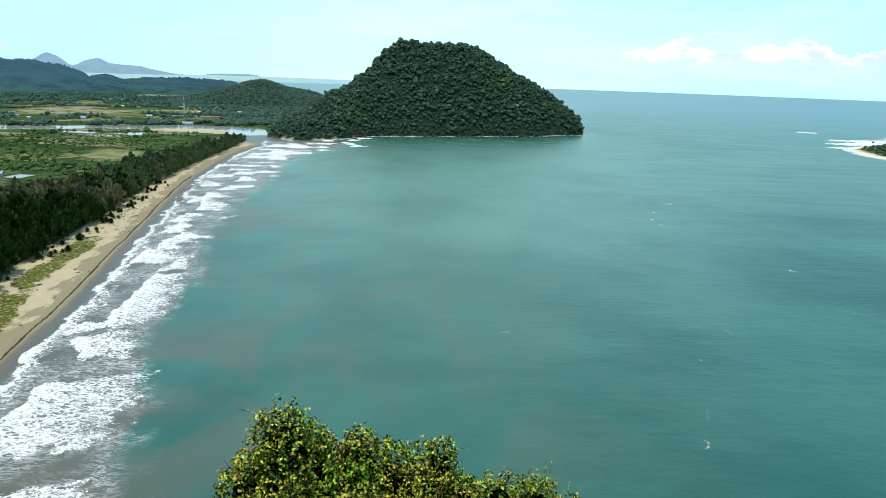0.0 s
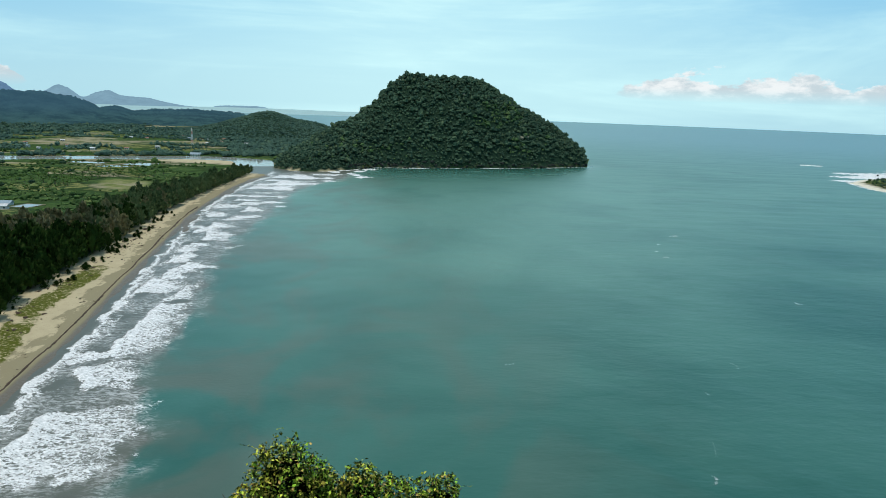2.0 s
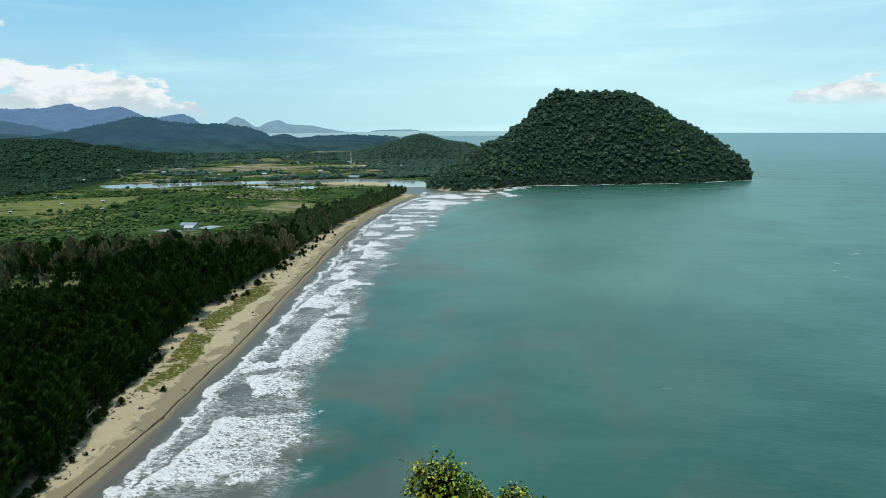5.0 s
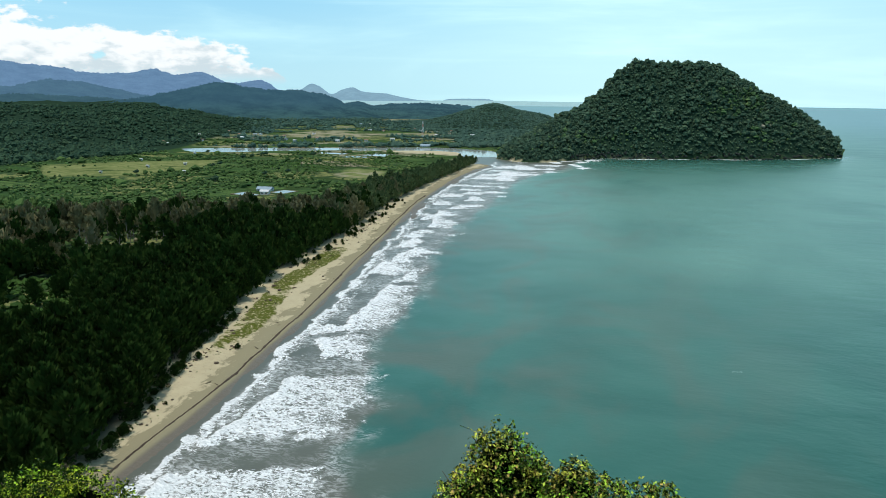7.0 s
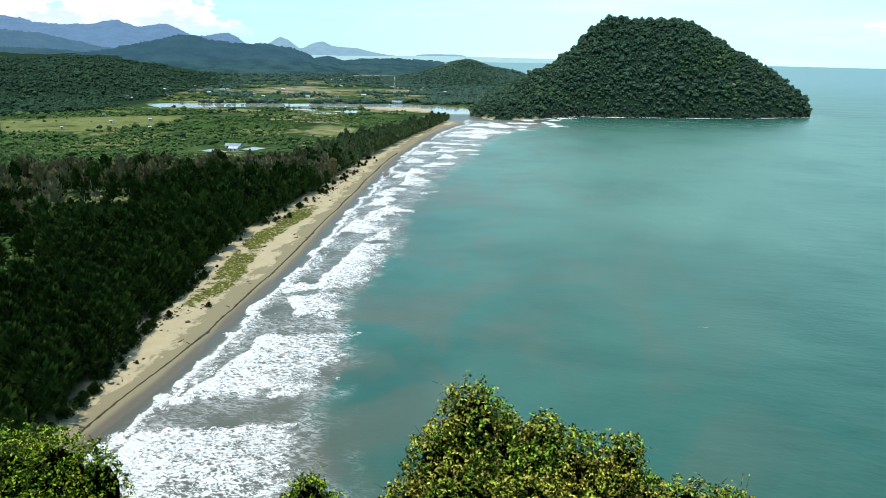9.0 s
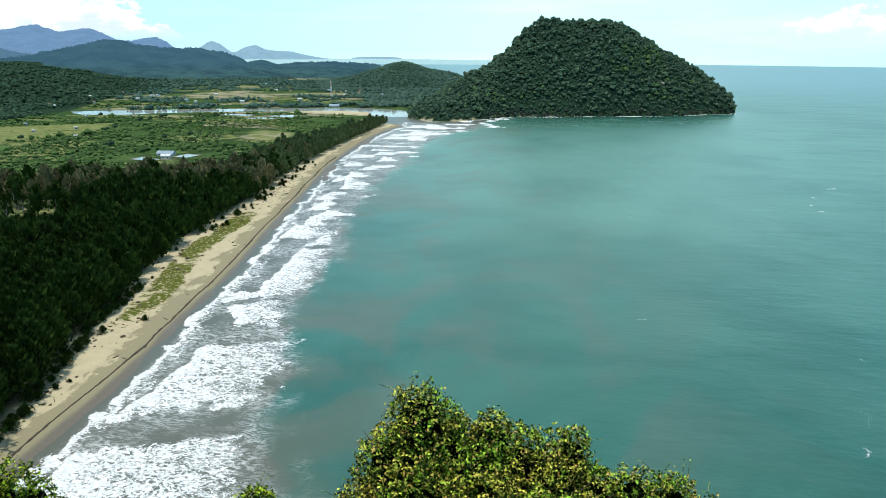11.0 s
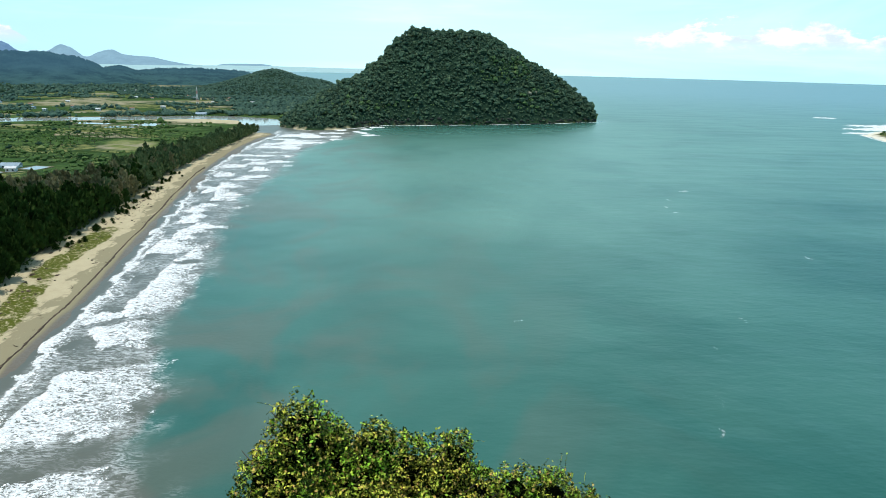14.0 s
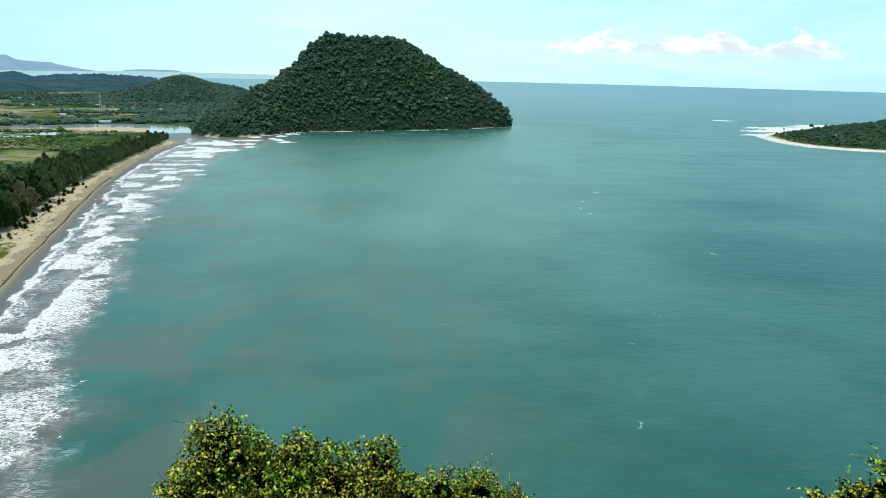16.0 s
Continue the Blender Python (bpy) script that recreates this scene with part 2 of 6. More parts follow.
def ground_material():
    m, n, b, out = material("ground")
    p = spot(n)
    # plain with small fields, hedges and bare plots
    rot = n.scaled(p, (0.011, 0.019, 0.0), 0.55)
    wob = n.add("ShaderNodeVectorMath", operation="ADD")
    n.link(rot, wob.inputs[0])
    nz = n.add("ShaderNodeTexNoise")
    n.link(p, nz.inputs["Vector"])
    nz.inputs["Scale"].default_value = 0.02
    sc = n.add("ShaderNodeVectorMath", operation="SCALE")
    n.link(nz.outputs["Color"], sc.inputs[0])
    sc.inputs["Scale"].default_value = 0.5
    n.link(sc.outputs[0], wob.inputs[1])
    cell = n.voronoi(wob.outputs[0], 1.0)
    edge = n.voronoi(wob.outputs[0], 1.0, "DISTANCE_TO_EDGE")
    hue = n.add("ShaderNodeSeparateColor")
    n.link(cell.outputs["Color"], hue.inputs[0])
    c = n.mix(hue.outputs[0], (0.042, 0.086, 0.026), (0.096, 0.150, 0.048))
    c = n.mix(n.step(hue.outputs[1], 0.62, 0.72), c, (0.19, 0.20, 0.075))
    c = n.mix(n.step(hue.outputs[2], 0.86, 0.92), c, (0.30, 0.265, 0.17))
    c = n.mix(n.step(edge.outputs["Distance"], 0.05, 0.02), c, (0.035, 0.06, 0.02))
    fine = n.noise(p, 0.11, 6.0, 0.65)
    c = n.mix(n.step(fine, 0.42, 0.62), c, (0.034, 0.066, 0.028))
    turned = n.add("ShaderNodeMapping")
    n.link(p, turned.inputs["Vector"])
    turned.inputs["Rotation"].default_value = (0, 0, -0.60)
    rowed = n.noise(n.scaled(turned.outputs[0], (0.16, 1.0, 1.0)), 0.055, 7.0, 0.68)
    c = n.mix(n.step(rowed, 0.53, 0.63), c, (0.030, 0.058, 0.018))
    c = n.mix(n.step(rowed, 0.40, 0.33), c, (0.185, 0.205, 0.085))
    clods = n.noise(p, 0.55, 6.0, 0.72)
    c = n.mix(n.step(clods, 0.46, 0.62), c, n.mix(0.4, c, (0.012, 0.026, 0.010)))
    c = n.mix(n.math("MULTIPLY", n.attribute("meadow"), n.step(rowed, 0.66, 0.54)), c, n.mix(n.step(fine, 0.3, 0.7), (0.100, 0.130, 0.042), (0.200, 0.210, 0.085)))
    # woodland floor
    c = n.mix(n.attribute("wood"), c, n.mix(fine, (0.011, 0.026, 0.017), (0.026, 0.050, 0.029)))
    # bare yellowish ground
    c = n.mix(n.math("MULTIPLY", n.attribute("bare"), n.step(n.noise(p, 0.03, 5.0, 0.65), 0.40, 0.55)), c, (0.25, 0.23, 0.15))
    # sand: dry, wet, and creeping grass
    sand = n.mix(n.noise(p, 0.25, 6.0, 0.65), (0.36, 0.310, 0.195), (0.50, 0.435, 0.285))
    sand = n.mix(n.step(n.noise(p, 1.6, 4.0, 0.7), 0.56, 0.75), sand, (0.26, 0.205, 0.135))
    grass = n.math("MULTIPLY", n.step(n.math("ADD", n.attribute("grass"), n.math("MULTIPLY", n.math("SUBTRACT", n.noise(p, 0.085, 7.0, 0.75), 0.5), 2.6)), 0.54, 0.80), n.step(n.noise(p, 0.8, 5.0, 0.7), 0.34, 0.48))
    sand = n.mix(n.attribute("pale"), sand, (0.62, 0.58, 0.47))
    sand = n.mix(grass, sand, n.mix(n.noise(p, 0.9, 4.0), (0.046, 0.060, 0.008), (0.106, 0.120, 0.018)))
    wet = n.attribute("wet")
    edge2 = n.math("ADD", wet, n.math("MULTIPLY", n.math("SUBTRACT", n.noise(n.scaled(p, (1, 0.45, 1)), 0.13, 6.0, 0.75), 0.5), 1.7))
    damp = n.step(edge2, 0.30, 0.40)
    sand = n.mix(damp, sand, (0.25, 0.222, 0.138))
    soak = n.step(wet, 0.72, 0.80)
    sand = n.mix(soak, sand, (0.135, 0.112, 0.082))
    c = n.mix(n.attribute("sand"), c, sand)
    n.link(c, b.inputs["Base Color"])
    n.link(n.math("SUBTRACT", 0.92, n.math("MULTIPLY", n.math("MULTIPLY", soak, n.attribute("sand")), 0.45)), b.inputs["Roughness"])
    n.link(n.math("MULTIPLY", n.attribute("sand"), n.math("ADD", 0.05, n.math("MULTIPLY", soak, 0.3))), b.inputs["Specular IOR Level"])
    n.link(n.bump(n.noise(p, 0.6, 6.0, 0.65), 0.6, 0.5), b.inputs["Normal"])
    return m


def water_material(name, calm=False):
    m, n, b, out = material(name)
    p = spot(n)
    b.inputs["IOR"].default_value = 1.333
    if calm:
        n.link(n.mix(n.noise(p, 0.02, 4.0), (0.25, 0.275, 0.25), (0.33, 0.35, 0.31)), b.inputs["Base Color"])
        b.inputs["Roughness"].default_value = 0.10
        n.link(n.bump(n.noise(p, 0.5, 3.0), 0.04, 0.05), b.inputs["Normal"])
        return m
    near = n.attribute("shore")      # 1 at the beach, 0 out in the bay
    silt = n.noise(p, 0.012, 5.0, 0.6, 0.6)
    c = n.mix(n.step(silt, 0.35, 0.70), (0.014, 0.086, 0.068), (0.034, 0.126, 0.100))
    # lighter water colour ahead, farther out and before the islet
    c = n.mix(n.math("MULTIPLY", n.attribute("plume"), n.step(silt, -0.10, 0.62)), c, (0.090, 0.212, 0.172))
    # haze over the far sea, mixed into the water colour by distance
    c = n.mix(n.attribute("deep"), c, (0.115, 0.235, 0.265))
    blot = n.noise(n.scaled(p, (1.0, 0.6, 1.0), 0.5), 0.021, 4.0, 0.55, 1.0)
    mud = n.math("MULTIPLY", n.attribute("silt"), n.step(blot, 0.42, 0.62))
    c = n.mix(n.math("MULTIPLY", mud, 0.60), c, (0.108, 0.108, 0.082))
    c = n.mix(n.step(n.math("ADD", near, n.math("MULTIPLY", n.math("SUBTRACT", silt, 0.5), 0.5)), 0.25, 0.85), c, (0.100, 0.106, 0.084))
    # smoother water before the islet, its dark green reflection mixed into the colour
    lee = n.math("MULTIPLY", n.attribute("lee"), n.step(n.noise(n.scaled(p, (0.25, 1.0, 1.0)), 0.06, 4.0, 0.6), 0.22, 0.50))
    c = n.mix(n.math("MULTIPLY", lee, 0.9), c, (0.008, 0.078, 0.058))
    # foam: solid where a wave breaks, lace behind it
    foam = n.attribute("foam")
    lace = n.voronoi(n.mix(0.25, n.scaled(p, (1.0, 0.6, 1.0), 0.3), n.add_noise(p, 0.5, 12.0)), 0.95, "DISTANCE_TO_EDGE").outputs["Distance"]
    grain = n.noise(n.scaled(p, (0.75, 1.1, 1.0), 0.4), 1.0, 8.0, 0.74, 1.3)
    wide = n.noise(n.scaled(p, (0.6, 1.0, 1.0), 0.35), 0.16, 6.0, 0.7, 1.2)
    cover = n.math("ADD", n.math("MULTIPLY", n.math("SUBTRACT", grain, 0.5), 2.5), n.math("MULTIPLY", n.math("SUBTRACT", wide, 0.5), 1.35))
    cover = n.math("ADD", cover, n.math("MULTIPLY", n.math("MULTIPLY", n.math("SUBTRACT", 0.17, lace), 0.9), n.step(foam, 0.2, 0.6)))
    froth = n.voronoi(n.add_noise(n.scaled(p, (0.8, 1.25, 1.0), 0.5), 0.35, 3.0), 0.52, "DISTANCE_TO_EDGE").outputs["Distance"]
    cover = n.math("SUBTRACT", cover, n.math("MULTIPLY", n.step(froth, 0.10, 0.42), 0.42))
    white = n.step(n.math("ADD", foam, cover), 0.43, 0.61)
    white = n.math("MULTIPLY", white, n.step(foam, 0.02, 0.12))
    # thin torn veil of old foam between the breakers
    torn = n.noise(n.scaled(p, (0.55, 1.3, 1.0), -0.35), 0.55, 8.0, 0.75, 1.6)
    veil_f = n.math("MULTIPLY", n.step(torn, 0.45, 0.59), n.attribute("lace"))
    c = n.mix(n.math("MULTIPLY", veil_f, 0.68), c, (0.62, 0.63, 0.61))
    n.link(n.mix(white, c, n.mix(n.step(grain, 0.34, 0.66), (0.46, 0.49, 0.49), (0.84, 0.85, 0.84))), b.inputs["Base Color"])
    n.link(n.math("ADD", n.math("SUBTRACT", 0.36, n.math("MULTIPLY", lee, 0.30)), n.math("MULTIPLY", white, 0.5)), b.inputs["Roughness"])
    # ripples and swell, with calm slicks between
    slick = n.step(n.noise(n.scaled(p, (0.5, 1.0, 1.0), 0.2), 0.006, 4.0, 0.6, 0.8), 0.30, 0.65)
    chop = n.noise(n.scaled(p, (0.8, 1.0, 1.0), -0.25), 0.75, 5.0, 0.65)
    swell = n.math("MULTIPLY", n.noise(n.scaled(p, (0.14, 1.0, 1.0), -0.12), 0.030, 2.5, 0.5), n.math("ADD", 0.12, n.math("MULTIPLY", n.attribute("open"), 1.1)))
    h = n.math("ADD", n.math("MULTIPLY", n.math("MULTIPLY", chop, slick), 0.26), n.math("MULTIPLY", swell, 4.6))
    wavelet = n.noise(n.scaled(p, (0.5, 1.0, 1.0), -0.2), 0.13, 3.0, 0.6)
    h = n.math("ADD", h, n.math("MULTIPLY", n.math("MULTIPLY", wavelet, n.attribute("breeze")), 1.3))
    h = n.math("MULTIPLY", h, n.math("SUBTRACT", 1.0, n.math("MULTIPLY", lee, 0.85)))
    h = n.math("ADD", h, n.math("MULTIPLY", white, n.math("MULTIPLY", grain, 0.6)))
    b.inputs["Specular IOR Level"].default_value = 0.38
    n.link(n.bump(h, 0.36, 1.0), b.inputs["Normal"])
    return m


MAT["ground"] = ground_material()
MAT["sea"] = water_material("sea_water")
MAT["river"] = water_material("river_water", True)


def far_material(name, colour, haze_glow, foot=None, foot_haze=None, rise=(0.0, 1.0)):
    """Far range whose haze is painted in as emission, less at its nearer foot."""
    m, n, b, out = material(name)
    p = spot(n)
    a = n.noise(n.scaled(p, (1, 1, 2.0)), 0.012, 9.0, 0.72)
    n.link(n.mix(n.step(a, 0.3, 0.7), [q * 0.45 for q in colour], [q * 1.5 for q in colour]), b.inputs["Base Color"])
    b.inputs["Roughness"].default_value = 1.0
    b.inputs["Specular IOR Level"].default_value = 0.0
    b.inputs["Emission Color"].default_value = (*haze_glow, 1)
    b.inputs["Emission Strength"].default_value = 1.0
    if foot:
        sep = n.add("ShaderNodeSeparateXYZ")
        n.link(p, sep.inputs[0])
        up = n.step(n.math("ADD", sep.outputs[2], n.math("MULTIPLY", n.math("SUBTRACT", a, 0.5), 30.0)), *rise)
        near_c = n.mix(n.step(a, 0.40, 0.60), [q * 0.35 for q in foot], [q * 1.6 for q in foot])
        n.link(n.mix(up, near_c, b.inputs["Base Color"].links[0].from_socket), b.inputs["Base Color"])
        n.link(n.mix(up, foot_haze, haze_glow), b.inputs["Emission Color"])
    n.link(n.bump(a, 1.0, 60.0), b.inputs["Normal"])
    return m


# each range's haze is put into its tint and emission
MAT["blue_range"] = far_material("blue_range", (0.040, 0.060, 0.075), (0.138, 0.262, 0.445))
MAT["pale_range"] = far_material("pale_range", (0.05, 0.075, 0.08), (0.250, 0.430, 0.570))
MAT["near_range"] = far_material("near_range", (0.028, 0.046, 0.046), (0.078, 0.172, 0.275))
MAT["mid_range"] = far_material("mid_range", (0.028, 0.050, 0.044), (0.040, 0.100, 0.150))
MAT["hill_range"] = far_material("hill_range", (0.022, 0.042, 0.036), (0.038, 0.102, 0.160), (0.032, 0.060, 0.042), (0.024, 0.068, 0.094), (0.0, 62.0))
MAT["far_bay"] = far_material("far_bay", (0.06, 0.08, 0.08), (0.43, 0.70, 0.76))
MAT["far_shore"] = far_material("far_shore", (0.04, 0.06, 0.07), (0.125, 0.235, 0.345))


# ------------------------------------------------------------------ mesh helpers
rng = np.random.default_rng(7)


def mesh_from(name, verts, tris=None, quads=None, mat=None, smooth=False, attrs=None):
    me = bpy.data.meshes.new(name)
    verts = np.asarray(verts, dtype=np.float32)
    size = 3 if tris is not None else 4
    faces = np.asarray(tris if tris is not None else quads, dtype=np.int32)
    me.vertices.add(len(verts))
    me.vertices.foreach_set("co", verts.ravel())
    me.loops.add(faces.size)
    me.loops.foreach_set("vertex_index", faces.ravel())
    me.polygons.add(len(faces))
    me.polygons.foreach_set("loop_start", np.arange(0, faces.size, size, dtype=np.int32))
    me.polygons.foreach_set("use_smooth", np.full(len(faces), smooth, dtype=bool))
    for key, val in (attrs or {}).items():
        me.attributes.new(key, "FLOAT", "POINT").data.foreach_set("value", np.asarray(val, dtype=np.float32))
    if mat is not None:
        me.materials.append(mat)
    me.update(calc_edges=True)
    me.validate()
    return me


def part(name, bm, mat, parent=None, label="", smooth=False):
    """Link a bmesh as one mesh object under a thing or a part."""
    me = bpy.data.meshes.new(name)
    for f in bm.faces:
        f.smooth = smooth
    bm.to_mesh(me)
    bm.free()
    me.materials.append(mat)
    ob = new(name, me)
    ob.parent = parent
    if label:
        ob["label"] = label
    return ob


def link_mesh(name, me, parent=None):
    ob = new(name, me)
    ob.parent = parent
    return ob


def box(bm, cx, cy, cz, sx, sy, sz, bevel=0.0):
    r = bmesh.ops.create_cube(bm, size=1.0, matrix=Matrix.LocRotScale((cx, cy, cz), None, (sx, sy, sz)))
    if bevel:
        edges = list({e for v in r["verts"] for e in v.link_edges})
        bmesh.ops.bevel(bm, geom=edges, offset=bevel, segments=1, affect="EDGES")


def rod(bm, a, b, r0, r1, n=6):
    a, b = Vector(a), Vector(b)
    q = (b - a).to_track_quat("Z", "Y")
    m = Matrix.Translation((a + b) / 2) @ q.to_matrix().to_4x4()
    bmesh.ops.create_cone(bm, cap_ends=True, segments=n, radius1=r0, radius2=r1, depth=(b - a).length, matrix=m)


def fbm(x, y, scale, octaves=4, seed=0.0):
    """Cheap smooth noise over arrays, about -1 to 1: sums of turned sine waves."""
    out = np.zeros_like(x, dtype=float)
    amp, k = 1.0, 1.0 / scale
    tot = 0.0
    for o in range(octaves):
        for j in range(3):
            a = 2.1 * j + 1.7 * o + seed
            ph = 13.7 * j + 5.3 * o + seed * 3.1
            u = (x * math.cos(a) + y * math.sin(a)) * k * 6.283
            v = (-x * math.sin(a) + y * math.cos(a)) * k * 6.283
            out += amp * np.sin(u + ph + 1.3 * np.sin(v * 0.7 + ph * 0.6))
        tot += amp * 1.9
        amp *= 0.55
        k *= 1.93
    return out / tot


def sstep(v, lo, hi):
    t = np.clip((v - lo) / (hi - lo), 0, 1)
    return t * t * (3 - 2 * t)


def curve(xs, pairs):
    """Smooth curve through (x, y) pairs, by a cubic with limited slopes."""
    px = np.array([p[0] for p in pairs], float)
    py = np.array([p[1] for p in pairs], float)
    d = np.diff(py) / np.diff(px)
    m = np.concatenate([[d[0]], (d[1:] + d[:-1]) / 2, [d[-1]]])
    x = np.clip(xs, px[0], px[-1])
    i = np.clip(np.searchsorted(px, x) - 1, 0, len(px) - 2)
    h = px[i + 1] - px[i]
    t = (x - px[i]) / h
    return ((2 * t**3 - 3 * t**2 + 1) * py[i] + (t**3 - 2 * t**2 + t) * h * m[i]
            + (-2 * t**3 + 3 * t**2) * py[i + 1] + (t**3 - t**2) * h * m[i + 1])


def seg_dist(x, y, pts):
    """Distance to a polyline, and how far along it (0 to the number of legs)."""
    best = np.full(x.shape, 1e9)
    where = np.zeros(x.shape)
    for i in range(len(pts) - 1):
        ax, ay = pts[i][:2]
        bx, by = pts[i + 1][:2]
        L = (bx - ax) ** 2 + (by - ay) ** 2
        t = np.clip(((x - ax) * (bx - ax) + (y - ay) * (by - ay)) / L, 0, 1)
        d = np.hypot(x - ax - t * (bx - ax), y - ay - t * (by - ay))
        hit = d < best
        best = np.where(hit, d, best)
        where = np.where(hit, i + t, where)
    return best, where


def poly_dist(x, y, pts):
    """Signed distance to a closed outline, positive inside."""
    inside = np.zeros(x.shape, bool)
    for i in range(len(pts)):
        ax, ay = pts[i]
        bx, by = pts[(i + 1) % len(pts)]
        cross = (ay > y) != (by > y)
        inside ^= cross & (x < (bx - ax) * (y - ay) / (by - ay + 1e-9) + ax)
    d, _ = seg_dist(x, y, list(pts) + [pts[0]])
    return np.where(inside, d, -d)


# ------------------------------------------------------------------ lie of the land
COAST = [(-400, -135), (0, -104), (60, -106), (116, -113), (156, -117), (200, -125), (241, -131), (321, -148), (406, -165),
         (516, -187), (641, -204), (770, -211), (815, -207), (842, -216), (900, -214), (1000, -180), (1500, -240), (2000, -345),
         (2600, -640), (3000, -1100), (3200, -1500), (3400, -1900), (3700, -2600), (4950, -4900)]
WOOD_FRONT = [(-400, -146), (60, -118), (124, -131), (148, -139), (184, -152.5), (218, -160.5), (271, -176), (328, -184), (403, -193), (489, -208), (596, -219), (717, -225), (836, -233)]
WOOD_BACK = [(-400, -430), (100, -420), (200, -420), (300, -405), (360, -366), (384, -338), (398, -286), (424, -256), (550, -252), (665, -246), (705, -243), (818, -241), (836, -238)]
RIVER = [(-150, 862, 52), (-222, 876, 38), (-246, 930, 30), (-285, 1012, 24), (-340, 1030, 26), (-390, 1021, 27), (-440, 996, 24), (-496, 975, 22), (-535, 953, 21), (-588, 932, 26), (-630, 898, 34), (-672, 888, 34), (-705, 890, 12)]
HEADLAND = [(576, 988), (557, 903), (567, 847), (595, 816), (634, 796), (760, 690), (1100, 610), (1500, 900), (1150, 1290), (870, 1180), (740, 1110), (625, 1040)]
ISLET_FRONT = [(-12.0, 1140), (-11.3, 1128), (-6.5, 1050), (-2.4, 1017), (1.85, 990), (6.3, 968), (8.1, 932), (12.2, 906), (13.4, 934), (14.5, 940)]
ISLET_RIDGE = [(-12.0, 1142), (-11.2, 1138), (-9.3, 1155), (-5.4, 1165), (0, 1150), (3.1, 1130), (5.8, 1105), (8.75, 1060), (11.8, 990), (13.8, 950), (14.5, 945)]
ISLET_TOP = [(-12.0, -6), (-11.45, -2), (-11.15, 12), (-10.4, 26), (-9.3, 42), (-8.2, 61), (-7.0, 74), (-5.4, 88), (-3.7, 109), (-2.0, 125), (0, 128), (1.7, 127),
             (3.0, 128), (4.4, 114), (5.8, 88), (7.2, 65), (8.75, 52), (10.0, 36), (11.8, 20), (13.4, 6), (14.2, -4), (14.5, -6)]


def azimuth(x, y):
    return np.degrees(np.arctan2(-x, y))


def round_hill(x, y, tops, front, ridge, back, power=1.7):
    """A long hill: height along it by azimuth, falling to the front and the back."""
    a, r = azimuth(x, y), np.hypot(x, y)
    top = curve(a, tops) if not callable(tops) else tops(a)
    t = np.where(r < ridge, (r - front) / np.maximum(ridge - front, 1), (back - r) / np.maximum(back - ridge, 1))
    lim = (a >= tops[0][0]) & (a <= tops[-1][0]) & (y > 0)
    t = np.clip(t, 0, 1)
    return np.where(lim, top * (1 - (1 - t) ** power), -9.0)


def islet_height(x, y):
    a = azimuth(x, y)
    r = np.hypot(x, y)
    front, ridge = curve(a, ISLET_FRONT), curve(a, ISLET_RIDGE)
    z = round_hill(x, y, ISLET_TOP, front, ridge, ridge + 170, 1.75)
    gully = fbm(x, y, 140, 3, 2.0) * 5.0 * sstep(z, 5, 40)
    z = np.where((z > -8) & (r > front) & (r < ridge + 170), z + gully + 1.5, -9.0)
    return np.where((a < -11.6) | (a > 14.3), -9.0, z)


HILL_EAST = [(8.6, 2), (10.3, 26), (12.3, 38), (14.4, 55), (16.4, 39), (18.2, 17), (20.0, 3), (21, 0)]
WOOD_LINE = [(9, 1180), (12, 1130), (15, 1130), (17, 1180), (20, 1560), (24, 1720), (28, 1800), (31, 1700), (34, 1560), (36, 1400), (38.2, 1210), (41, 1075), (44, 1010), (48.5, 965), (60, 830), (75, 700)]


